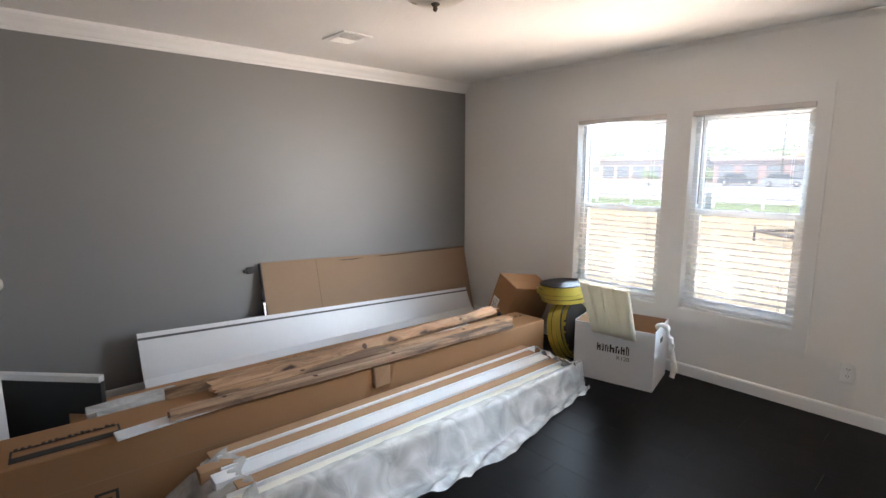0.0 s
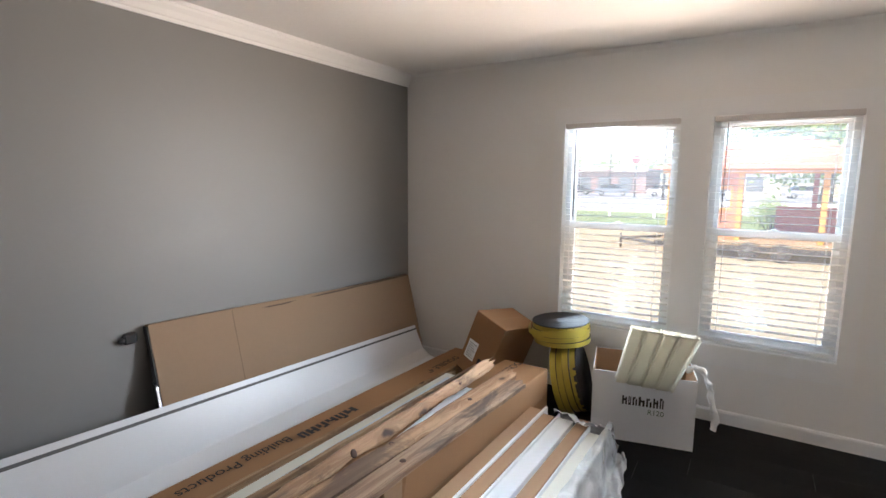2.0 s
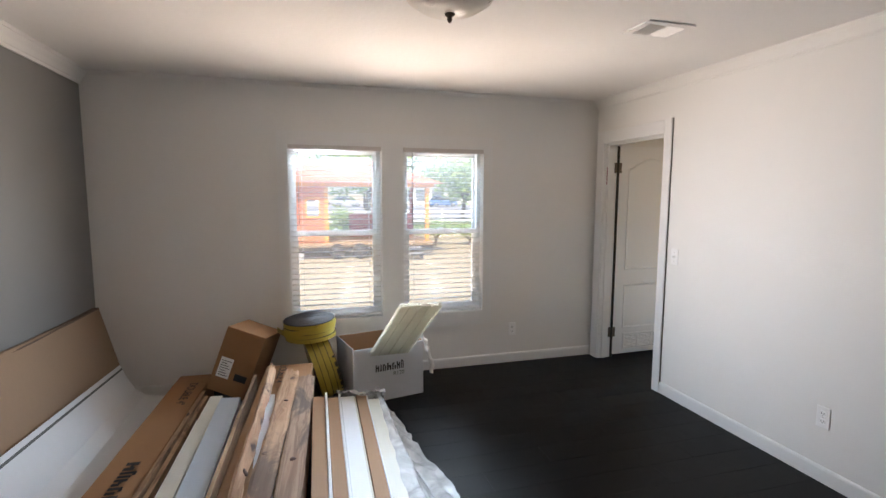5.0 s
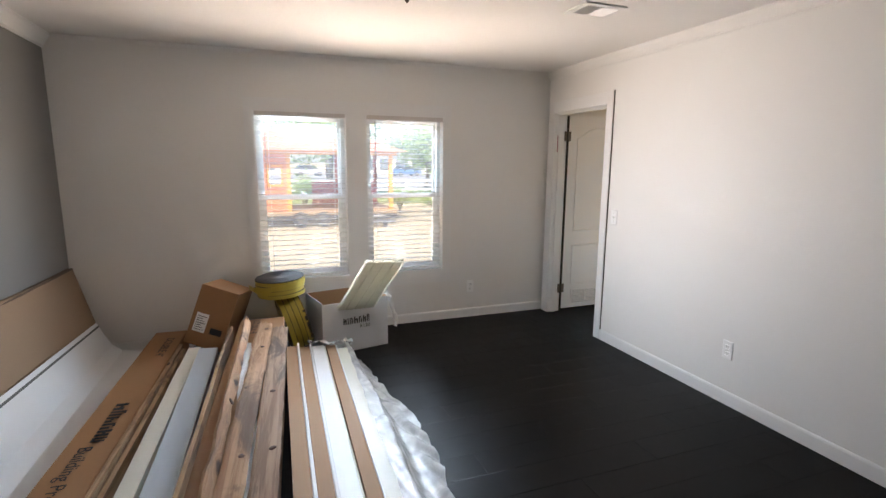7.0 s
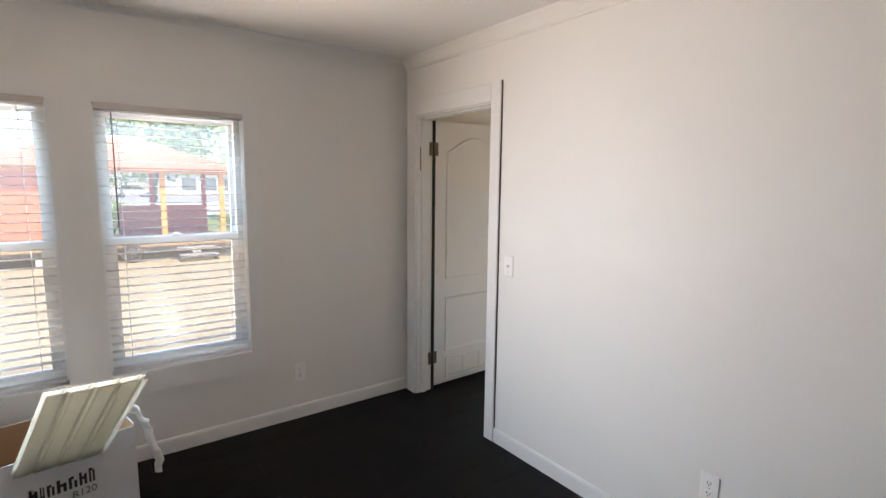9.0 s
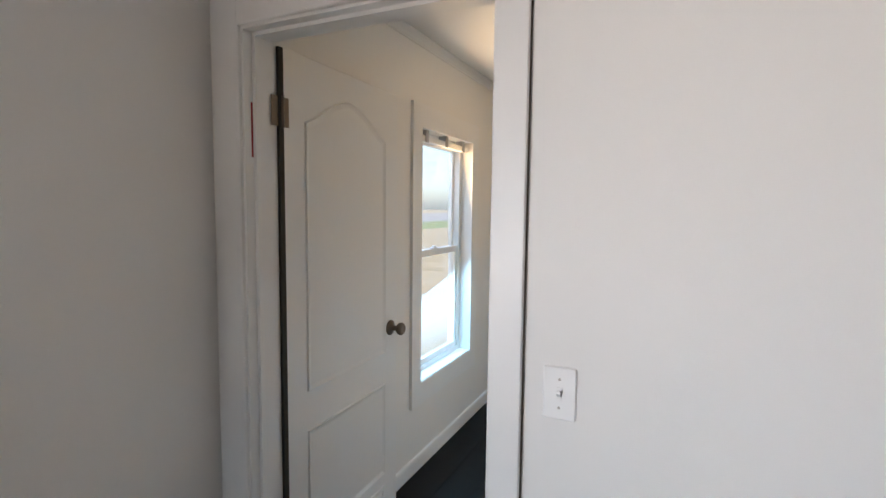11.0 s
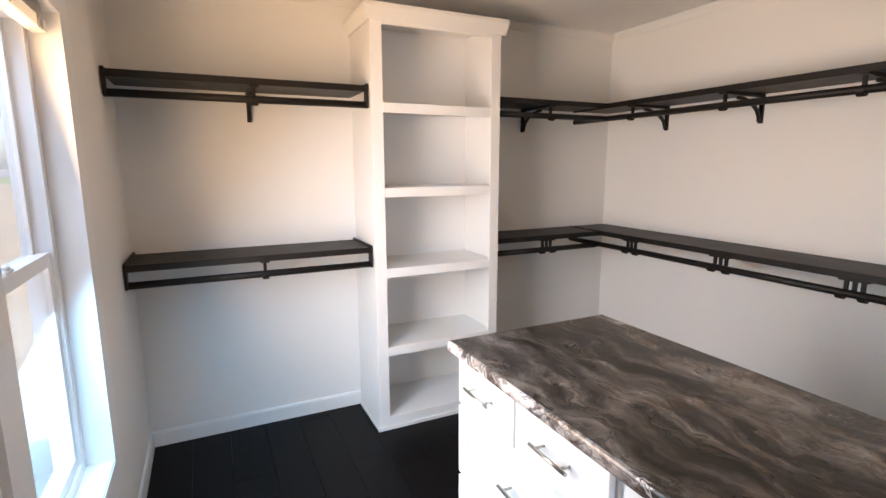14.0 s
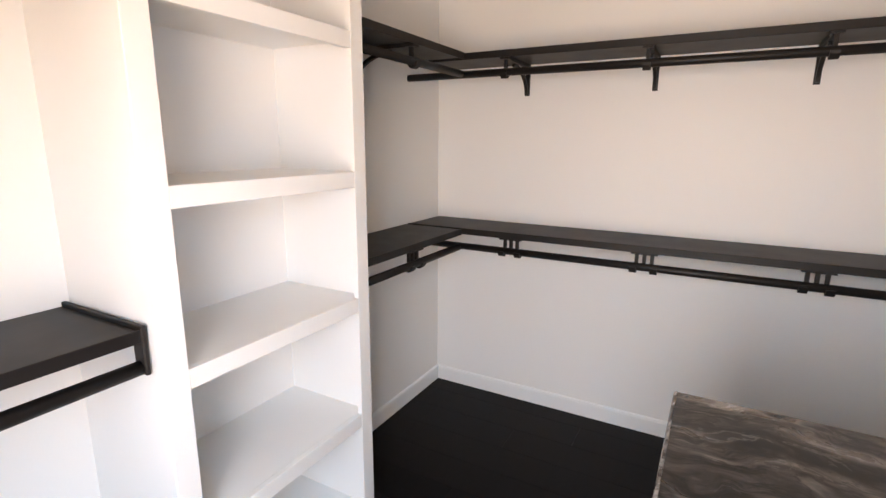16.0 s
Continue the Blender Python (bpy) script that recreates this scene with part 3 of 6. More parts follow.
# ---------------- closet doorway and door ----------------
setting("trim_door_jamb", join(box(EAST - 0.002, EAST + PT + 0.002, DY1, DY1 + 0.018, 0, DTOP + 0.018), box(EAST - 0.002, EAST + PT + 0.002, DY0 - 0.018, DY0, 0, DTOP + 0.018), box(EAST - 0.002, EAST + PT + 0.002, DY0, DY1, DTOP, DTOP + 0.018),
        box(EAST + 0.03, EAST + 0.075, DY0, DY0 + 0.011, 0, DTOP - 0.011), box(EAST + 0.03, EAST + 0.075, DY1 - 0.011, DY1, 0, DTOP - 0.011), box(EAST + 0.03, EAST + 0.075, DY0, DY1, DTOP - 0.011, DTOP)), TRIM, "white painted door jamb with stops", "door frame")
CASE = [(0.0, 0.0), (0.013, 0.0), (0.016, 0.004), (0.016, 0.096), (0.013, 0.1), (0.0, 0.1)]


def door_casing(side, sign, wide0, wide1, tag):
    bm = join(prism([(side + sign * p, DY0 - 0.005 - q * 0.77) for p, q in CASE], 0, DTOP + 0.112, "z"), prism([(side + sign * p, DY1 + 0.008 + q * wide1) for p, q in CASE], 0, DTOP + 0.112, "z"),
              prism([(side + sign * p * 0.98, DTOP + 0.008 + q) for p, q in CASE], DY0 - 0.005, DY1 + 0.008, "y"))
    setting("trim_door_casing_" + tag, bm, TRIM, "white moulded door casing", "door trim")


door_casing(EAST, -1, 1, 1.0, "bedroom")
# thin brown strip put in for the shadow line of the open joint
setting("trim_caulk_line", box(EAST - 0.008, EAST - 0.0005, DY0 - 0.0842, DY0 - 0.0823, 0.085, DTOP + 0.112), mat("joint_brown", (0.10, 0.08, 0.06), 0.9, bump=0), "dark strip for the shadowed open joint beside the door casing", "door trim")
door_casing(EAST + PT, 1, 1, 1.0, "closet")

LEAF = 0.722
door = thing("door_closet", pose(EAST + PT + 0.02, DY1 - 0.002, 0.0, 0, 0, 1.3), "white two-panel arched interior door, standing open into the closet", "door", kind="structure")


def panel_ring(outline, w=0.02, t=0.006):
    """A raised moulding that follows a closed outline of (x, z) on the face y = 0, pointing to -y."""
    bm = bmesh.new()
    n = len(outline)
    cx = sum(p for p, _ in outline) / n
    cz = sum(q for _, q in outline) / n
    rings = []
    for k, (ins, dep) in enumerate(((0, 0.0), (0.004, -t), (w * 0.6, -t * 0.4), (w, 0.0))):
        rings.append([bm.verts.new((p + (cx - p) * ins / abs(cx - p) if abs(cx - p) > 0.02 else p, dep, q + (cz - q) * ins / max(abs(cz - q), 0.05))) for p, q in outline])
    for r0, r1 in zip(rings, rings[1:]):
        for i in range(n):
            bm.faces.new([r0[i], r0[(i + 1) % n], r1[(i + 1) % n], r1[i]])
    bmesh.ops.recalc_face_normals(bm, faces=bm.faces[:])
    return bm


part("leaf", box(0.003, LEAF, 0.0, 0.035, 0.022, DTOP - 0.006, 0.002), DOORW, door, local=True)
x0, x1 = 0.105, LEAF - 0.105
arch = [(x0, 1.715)] + [(x0 + (x1 - x0) * k / 12, 1.715 + 0.11 * math.sin(math.pi * k / 12) ** 1.3) for k in range(1, 12)] + [(x1, 1.715), (x1, 0.81), (x0, 0.81)]
part("upper_panel", panel_ring(arch), DOORW, door, local=True)
part("lower_panel", panel_ring([(x0, 0.675), (x1, 0.675), (x1, 0.265), (x0, 0.265)]), DOORW, door, local=True)
part("vent_backing", box(x0 + 0.02, x1 - 0.02, -0.0015, -0.0005, 0.07, 0.205), mat("vent_grey", (0.22, 0.22, 0.22), 0.7), door, local=True)
vent = part("door_vent", join(box(x0 + 0.01, x1 - 0.01, -0.008, 0.0, 0.058, 0.073), box(x0 + 0.01, x1 - 0.01, -0.008, 0.0, 0.200, 0.215), *[box(x - 0.0075, x + 0.0075, -0.008, 0.0, 0.073, 0.200) for x in (x0 + 0.0175, x0 + 0.01 + (x1 - x0 - 0.02) / 3, x1 - 0.01 - (x1 - x0 - 0.02) / 3, x1 - 0.0175)]), DOORW, door, "white louvred return-air grille", local=True)
for k in range(9):
    z = 0.080 + k * 0.0134
    part("louvre", prism([(-0.007, z), (-0.0005, z + 0.008), (-0.0005, z + 0.0095), (-0.007, z + 0.0015)], x0 + 0.026, x1 - 0.026, "x"), DOORW, vent, local=True)
knob = part("door_knob", lathe([(0.033, 0.0), (0.033, -0.006), (0.026, -0.010), (0.012, -0.014), (0.011, -0.03), (0.014, -0.036), (0.024, -0.044), (0.028, -0.054), (0.027, -0.062), (0.02, -0.068), (0.0, -0.07)][:-1], (LEAF - 0.062, 0.0, 0.913), 24, "y"), HINGE, door, "aged bronze round door knob", local=True)
part("latch_plate", box(LEAF - 0.0005, LEAF + 0.0015, 0.006, 0.029, 0.885, 0.945), NICKEL, door, local=True)
for z in (1.728, 0.236):
    h = part("hinge", join(box(-0.012, 0.03, -0.0035, -0.0005, z - 0.045, z + 0.045, 0.001), box(-0.046, -0.002, -0.0035, -0.0005, z - 0.045, z + 0.045, 0.001)), HINGE, door, "aged bronze butt hinge", local=True)
    part("hinge_pin", rod((-0.004, -0.008, z - 0.049), (-0.004, -0.008, z + 0.049), 0.0055, 10), HINGE, h, local=True)
# the hinge gap's shade is a dark strip set between jamb and leaf
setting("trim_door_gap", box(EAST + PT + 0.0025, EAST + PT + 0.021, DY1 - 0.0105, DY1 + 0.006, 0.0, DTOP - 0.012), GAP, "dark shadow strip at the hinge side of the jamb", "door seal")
mark = thing("painters_mark", (EAST + 0.025, DY1, 1.62), "dark red crayon line on the door jamb", "mark")
part("line", box(EAST + 0.021, EAST + 0.027, DY1 - 0.0012, DY1 - 0.0002, 1.58, 1.735), mat("red_crayon", (0.30, 0.02, 0.035), 0.7), mark)


# ---------------- plates, vents, lamps ----------------
def outlet(m, switch=False):
    o = thing("light_switch" if switch else "wall_outlet", m, "white toggle light switch plate on the partition" if switch else "white duplex outlet on the wall", "switch" if switch else "outlet")
    part("plate", box(-0.0355, 0.0355, -0.006, 0, -0.058, 0.058, 0.003), PLATE, o, local=True)
    if switch:
        part("toggle_frame", box(-0.006, 0.006, -0.0075, -0.006, -0.013, 0.013), PLATE, o, local=True)
        part("toggle", prism([(-0.006, -0.008), (-0.018, 0.003), (-0.017, 0.009), (-0.006, 0.006)], -0.0045, 0.0045, "x"), PLATE, o, local=True)
        for z in (-0.031, 0.031):
            part("screw", rod((0, -0.0055, z), (0, -0.0072, z), 0.003, 10), NICKEL, o, local=True)
    else:
        dk = mat("outlet_slot", (0.05, 0.05, 0.05), 0.6, bump=0)
        for z in (-0.021, 0.021):
            s = part("socket", box(-0.0165, 0.0165, -0.0085, -0.006, z - 0.0135, z + 0.0135, 0.003), PLATE, o, local=True)
            for x in (-0.006, 0.006):
                part("slot", box(x - 0.0014, x + 0.0014, -0.0092, -0.0085, z - 0.002, z + 0.006), dk, s, local=True)
            part("ground_hole", rod((0, -0.0085, z - 0.0075), (0, -0.0092, z - 0.0075), 0.0026, 8), dk, s, local=True)
        part("screw", rod((0, -0.006, 0), (0, -0.0072, 0), 0.003, 10), NICKEL, o, local=True)
    return o


outlet(pose(EAST, -2.158, 0.345, 0, 0, -90))
outlet(pose(3.195, 0, 0.30, 0, 0, 0))
outlet(pose(EAST, -1.032, 1.049, 0, 0, -90), True)


def ceiling_vent(x, y):
    v = thing("ceiling_vent", (x, y, H), "white metal ceiling air register", "vent", group="ceiling registers")
    part("frame", join(box(x - 0.135, x + 0.135, y - 0.105, y - 0.07, H - 0.008, H), box(x - 0.135, x + 0.135, y + 0.07, y + 0.105, H - 0.008, H), box(x - 0.135, x - 0.1, y - 0.07, y + 0.07, H - 0.008, H), box(x + 0.1, x + 0.135, y - 0.07, y + 0.07, H - 0.008, H)), TRIM, v)
    part("backing", box(x - 0.1, x + 0.1, y - 0.07, y + 0.07, H - 0.002, H - 0.0005), mat("vent_dark", (0.12, 0.11, 0.11), 0.8), v, "dark duct behind the fins")
    part("divider", box(x - 0.004, x + 0.004, y - 0.07, y + 0.07, H - 0.012, H - 0.002), TRIM, v)
    for k in range(9):
        for s in (-1, 1):
            xx = x + s * (0.014 + k * 0.0098)
            part("fin", prism([(xx, H - 0.003), (xx + s * 0.007, H - 0.013), (xx + s * 0.008, H - 0.013), (xx + s * 0.001, H - 0.003)], y - 0.069, y + 0.069, "y"), TRIM, v)


ceiling_vent(3.155, -1.79)
ceiling_vent(0.73, -1.79)
lamp = thing("ceiling_lamp", (1.968, -2.113, H), "flush ceiling lamp with frosted glass bowl, switched off", "lamp")
part("canopy", lathe([(0.0, 0.0), (0.15, 0.0), (0.155, -0.012), (0.15, -0.03), (0.0, -0.032)][1:4], (1.968, -2.113, H), 32), HINGE, lamp)
part("bowl", lathe([(0.165, -0.028), (0.188, -0.04), (0.186, -0.06), (0.16, -0.105), (0.11, -0.137), (0.05, -0.149), (0.012, -0.151)], (1.968, -2.113, H), 32), mat("alabaster_glass", (0.75, 0.70, 0.62), 0.3, vary=0.12, scale=14, fine=40, bump=0.02), lamp, "frosted alabaster glass bowl")
part("finial", lathe([(0.018, -0.150), (0.020, -0.156), (0.008, -0.164), (0.010, -0.170), (0.009, -0.177), (0.004, -0.184)], (1.968, -2.113, H), 16), HINGE, lamp, "dark bronze finial")
for x, y in ((6.35, -0.82), (6.38, -1.99)):
    c = thing("recessed_light", (x, y, H), "round recessed ceiling light, switched off", "lamp", group="closet recessed lights")
    part("trim_ring", lathe([(0.095, 0.0), (0.093, -0.006), (0.075, -0.008), (0.066, -0.004), (0.066, -0.0005)], (x, y, H), 28), TRIM, c)
    part("lens", lathe([(0.064, -0.0005), (0.064, -0.003), (0.02, -0.0045)], (x, y, H), 28), mat("lamp_lens", (0.55, 0.54, 0.52), 0.4), c)

# ---------------- closet: bookcase ----------------
TX, TY0, TY1 = 6.607, -1.845, -1.115
tower = thing("bookcase", ((TX + FARX) / 2, (TY0 + TY1) / 2, 0), "white built-in open bookcase with five empty shelves", "bookcase")
for y0, y1 in ((TY1 - 0.018, TY1), (TY0, TY0 + 0.018)):
    part("side", box(TX + 0.019, FARX, y0, y1, 0, 2.192), TRIM, tower)
for y0, y1 in ((TY1 - 0.057, TY1 + 0.003), (TY0 - 0.003, TY0 + 0.055)):
    part("stile", box(TX, TX + 0.019, y0, y1, 0, 2.192, 0.0015), TRIM, tower)
part("back", box(FARX - 0.006, FARX - 0.0005, TY0 + 0.018, TY1 - 0.018, 0, 2.2), TRIM, tower)
for z in (1.745, 1.324, 0.902, 0.471, 0.072):
    s = part("shelf", box(TX + 0.02, FARX - 0.006, TY0 + 0.0185, TY1 - 0.0185, z - 0.02, z - 0.0004), TRIM, tower)
    part("shelf_rail", box(TX + 0.001, TX + 0.02, TY0 + 0.055, TY1 - 0.057, z - (0.05 if z > 0.1 else 0.07), z, 0.0015), TRIM, s)
part("top_rail", box(TX + 0.001, TX + 0.019, TY0 + 0.055, TY1 - 0.057, 2.11, 2.192), TRIM, tower)
part("top", box(TX + 0.0195, FARX, TY0 + 0.0185, TY1 - 0.0185, 2.18, 2.199), TRIM, tower)
prof = [(0.0, 2.125), (0.005, 2.125), (0.008, 2.135), (0.018, 2.158), (0.027, 2.176), (0.03, 2.18), (0.03, 2.197), (0.0, 2.197)]
part("crown", join(prism([(TX - p, q) for p, q in prof], TY0 - 0.0335, TY1 + 0.0335, "y"), prism([(TY1 + 0.0035 + p, q) for p, q in prof], TX + 0.0005, FARX, "x"), prism([(TY0 - 0.0035 - p, q) for p, q in prof], TX + 0.0005, FARX, "x")), TRIM, tower)
part("plinth_moulding", join(box(TX - 0.008, TX - 0.0005, TY0 - 0.011, TY1 + 0.011, 0, 0.02), box(TX, FARX - 0.013, TY1 + 0.0035, TY1 + 0.011, 0, 0.02)), TRIM, tower)


# ---------------- closet: hanging shelves ----------------
def bracket(braced, deep, struts=3):
    """One shelf bracket in the plane u = 0: wall leg, arm, curved brace and rod cradle. v runs out from the wall, w up from the shelf's top."""
    t = 0.011
    bms = [box(-t, t, 0.0, 0.012, -0.165, -0.02), box(-t, t, 0.0, deep - 0.02, -0.034, -0.0185)]
    k = 9 if braced else 0
    if not braced:
        bms[0].free()
        bms = bms[1:]
    for i in range(k):
        a0, a1 = math.pi / 2 * i / k, math.pi / 2 * (i + 1) / k
        p = lambda a, r: (0.012 + 0.19 - (r + 0.07) * math.cos(a), -0.158 + r * math.sin(a))
        q = [p(a0, 0.12), p(a1, 0.12), p(a1, 0.106), p(a0, 0.106)]
        bms.append(prism(q, -t * 0.7, t * 0.7, "x"))
    # three short struts towards the rod, and its cradle
    for s in (-0.03, 0.0, 0.03)[:struts] if struts > 1 else (0.0,):
        bms.append(box(s - 0.007, s + 0.007, deep - 0.035, deep - 0.022, -0.08, -0.018))
    bms.append(box(-0.052 if struts > 1 else -0.02, 0.052 if struts > 1 else 0.02, deep - 0.05, deep - 0.006, -0.034, -0.0185))
    for s in (-0.04, 0.04) if struts > 1 else (0.0,):
        bms.append(prism([(deep - 0.017 - 0.023 * math.cos(math.pi * i / 8), -0.088 - 0.027 * math.sin(math.pi * i / 8)) for i in range(9)], s - 0.014, s + 0.014, "x"))
    return join(*bms)


def hang_shelf(m, length, deep, spots, caps, label, upper=True, struts=3):
    """u runs along the wall from 0 to length, v out from it, w up; m lays the frame into the world with w = 0 at the shelf's top."""
    s = thing("hanging_shelf", m, label, "shelf", group="closet hanging shelves")
    part("shelf_board", box(0.002, length - 0.002, 0.0005, deep - 0.006, -0.018, 0.0, 0.0015), SHELFDK, s, local=True)
    part("front_lip", box(0.0, length, deep - 0.006, deep, -0.026, 0.004, 0.0015), BRONZE, s, local=True)
    part("hanging_rod", rod((0.003, deep - 0.017, -0.088), (length - 0.003, deep - 0.017, -0.088), 0.0165, 14), BRONZE, s, local=True)
    for u in caps:
        part("end_cap", join(box(u - 0.006, u + 0.006, 0.0005, deep + 0.004, -0.012, 0.012, 0.002), box(u - 0.006, u + 0.006, deep - 0.036, deep + 0.004, -0.104, -0.008, 0.003)), BRONZE, s, local=True)
    for u in spots:
        b = bracket(upper, deep, struts)
        b.transform(Matrix.Translation((u, 0, 0)))
        part("bracket", b, BRONZE, s, local=True)
    return s


DEEP = 0.335
for z in (1.821, 1.014):
    word = "upper" if z > 1.5 else "lower"
    # u runs south along the far wall: x axis -> -y, y axis -> -x
    hang_shelf(pose(FARX, -0.004, z, 0, 0, -90) @ Matrix.Diagonal((1, -1, 1, 1)), 1.106, DEEP, [0.575], [0.007, 1.098], "dark bronze %s closet shelf with hanging rod, beside the window" % word, z > 1.5, 1)
    hang_shelf(pose(FARX, -1.85, z - 0.011, 0, 0, -90) @ Matrix.Diagonal((1, -1, 1, 1)), -SOUTHY - 1.85 - DEEP - 0.002, DEEP - 0.01, [0.40], [], "dark bronze %s closet shelf with hanging rod, beside the bookcase" % word, z > 1.5, 1 if z > 1.5 else 3)
    hang_shelf(pose(4.36, SOUTHY, z - 0.011, 0, 0, 0), FARX - 4.36 - 0.002, DEEP - 0.01, [0.35, 0.94, 1.52, 2.11] if z > 1.5 else [0.29, 0.88, 1.465, 2.055], [0.007], "long dark bronze %s closet shelf with hanging rod along the wall" % word, z > 1.5, 1 if z > 1.5 else 3)

# ---------------- closet: pier that ends the island, with a flat corner board ----------------
pier = setting("wall_pier", box(EAST + PT + 0.0005, 4.421, -1.72, -1.093, -0.003, H + 0.002), WALL, "white painted wall pier at the end of the island", "wall")
part("corner_board", box(4.374, 4.4225, -1.0928, -1.081, 0.0, H, 0.0015), TRIM, pier)
part("face_panel", box(EAST + PT + 0.02, 4.3695, -1.0928, -1.083, 0.0, H, 0.001), TRIM, pier)
part("joint", box(4.3695, 4.374, -1.0928, -1.0905, 0.0, H), GAP, pier)

# ---------------- closet: island ----------------
STONE = marble_mat("brown_marble_laminate", (0.010, 0.0085, 0.008), (0.058, 0.048, 0.042), (0.135, 0.113, 0.098), (0.27, 0.24, 0.215), 3.1, 0.25, 24, 0.4)
# paler copy of the stone: the polished edge's reflection is in the colour
STONE_EDGE_SHEEN = marble_mat("brown_marble_edge_sheen", (0.05, 0.038, 0.034), (0.22, 0.19, 0.175), (0.42, 0.39, 0.37), (0.58, 0.55, 0.53), 3.2, 0.2, 35, 0.9)
IX0, IX1, IY0, IY1, IZ = 4.424, 5.625, -1.72, -1.045, 0.858
CAB = mat("cabinet_white", (0.80, 0.81, 0.82), 0.35, vary=0.015, scale=3, fine=120, bump=0.02)
top = thing("countertop", ((IX0 + IX1) / 2, (IY0 + IY1) / 2, IZ - 0.04), "brown marbled laminate countertop with a rounded edge", "countertop")
part("slab", box(IX0 + 0.006, IX1 - 0.006, IY0 + 0.006, IY1 - 0.006, IZ - 0.037, IZ, 0.001), STONE, top)
EDGE = [(0.0, -0.038), (0.0055, -0.036), (0.0075, -0.03), (0.0075, -0.009), (0.0055, -0.003), (0.0, -0.0003)]
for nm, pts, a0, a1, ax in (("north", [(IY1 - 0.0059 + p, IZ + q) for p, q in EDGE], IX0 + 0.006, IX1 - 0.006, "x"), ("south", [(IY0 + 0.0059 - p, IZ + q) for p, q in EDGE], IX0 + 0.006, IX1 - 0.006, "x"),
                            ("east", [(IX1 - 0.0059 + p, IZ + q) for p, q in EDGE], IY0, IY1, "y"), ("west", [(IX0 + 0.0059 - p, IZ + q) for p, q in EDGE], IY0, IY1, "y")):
    part("edge_band", prism(pts, a0, a1, ax), STONE_EDGE_SHEEN, top, "rounded edge, its marbling paled to carry the sheen")


def bar_handle(parent, x, z, y, half):
    h = part("handle", rod((x - half, y + 0.03, z), (x + half, y + 0.03, z), 0.0055, 12), NICKEL, parent, "brushed nickel bar handle")
    for s in (-1, 1):
        part("handle_post", rod((x + s * half * 0.68, y, z), (x + s * half * 0.68, y + 0.03, z), 0.0045, 8), NICKEL, h)


def shaker(name, x0, x1, z0, z1, y, parent, flat=False):
    """A drawer front or door: flat slab, or a frame round a sunken panel."""
    if flat:
        return part(name, box(x0, x1, y - 0.019, y, z0, z1, 0.002), CAB, parent)
    w = 0.055
    return part(name, join(wall_with_holes("x", x0, x1, z0, z1, y - 0.019, y, [(x0 + w, x1 - w, z0 + w, z1 - w)]), box(x0 + w, x1 - w, y - 0.018, y - 0.008, z0 + w, z1 - w)), CAB, parent)


FY = IY1 - 0.03           # faces of the drawers
for k, (cx0, cx1) in enumerate(((4.90, 5.605), (4.432, 4.87))):
    c = thing("drawer_cabinet", ((cx0 + cx1) / 2, (IY0 + IY1) / 2, 0), "white drawer cabinet with nickel bar handles under the countertop", "cabinet", group="closet island cabinets")
    part("body", join(box(cx0, cx1, IY0 + 0.03, FY - 0.021, 0.09, IZ - 0.0385), box(cx0 + 0.002, cx1 - 0.002, IY0 + 0.07, FY - 0.09, 0, 0.0895)), CAB, c)
    if k == 0:
        mid = 5.265
        for a, b in ((mid + 0.006, cx1 - 0.004), (cx0 + 0.004, mid - 0.006)):
            d = shaker("drawer_front", a, b, 0.645, 0.803, FY, c, True)
            bar_handle(d, (a + b) / 2, 0.735, FY, 0.072)
    else:
        d = shaker("drawer_front", cx0 + 0.004, cx1 - 0.004, 0.645, 0.803, FY, c, True)
        bar_handle(d, (cx0 + cx1) / 2, 0.745, FY, 0.08)
    d = shaker("drawer_front", cx0 + 0.004, cx1 - 0.004, 0.385, 0.63, FY, c)
    bar_handle(d, (cx0 + cx1) / 2 - 0.03, 0.525, FY, 0.075)
    half = (cx0 + cx1) / 2
    for a, b, hx in ((cx0 + 0.004, half - 0.003, half - 0.04), (half + 0.003, cx1 - 0.004, half + 0.04)):
        d = shaker("door", a, b, 0.1, 0.37, FY, c)
end = thing("end_panel", (IX1 - 0.02, (IY0 + IY1) / 2, 0), "white end panel of the closet island", "cabinet panel")
part("panel", box(5.6055, 5.612, IY0 + 0.03, FY - 0.021, 0.0, IZ - 0.0385), CAB, end)
filler = thing("filler_strip", (4.885, FY - 0.03, 0.1), "beige-shadowed white filler strip between the drawer cabinets", "cabinet panel")
part("strip", box(4.8705, 4.8995, FY - 0.04, FY - 0.028, 0.0, IZ - 0.0385), CAB, filler)

# ---------------- bedroom: the stacked building materials ----------------
PILE = pose(1.365, -2.0, 0, 0, 0, -5.45)      # u across to the east, v along to the north


PINE = grain_mat("weathered_pine", (0.48, 0.295, 0.165), (0.29, 0.16, 0.083), (0.10, 0.062, 0.042), (0.40, 0.19, 0.095))
PINE_G = grain_mat("grey_pine", (0.40, 0.26, 0.165), (0.23, 0.14, 0.088), (0.08, 0.055, 0.042), (0.32, 0.165, 0.09))
PINE_L = grain_mat("fresh_pine", (0.48, 0.32, 0.185), (0.30, 0.18, 0.095), (0.13, 0.075, 0.045), (0.40, 0.22, 0.11))
KNOT = mat("pine_knot", (0.07, 0.03, 0.015), 0.7, vary=0.3, scale=30)
IVORY = mat("ivory_board", (0.68, 0.65, 0.56), 0.5, vary=0.04, scale=3, fine=60)
PRIMED = mat("primed_white_board", (0.78, 0.79, 0.80), 0.5, vary=0.02, scale=3, fine=60)
BLUEW = mat("cool_white_board", (0.52, 0.585, 0.65), 0.4, vary=0.03, scale=3, fine=60)
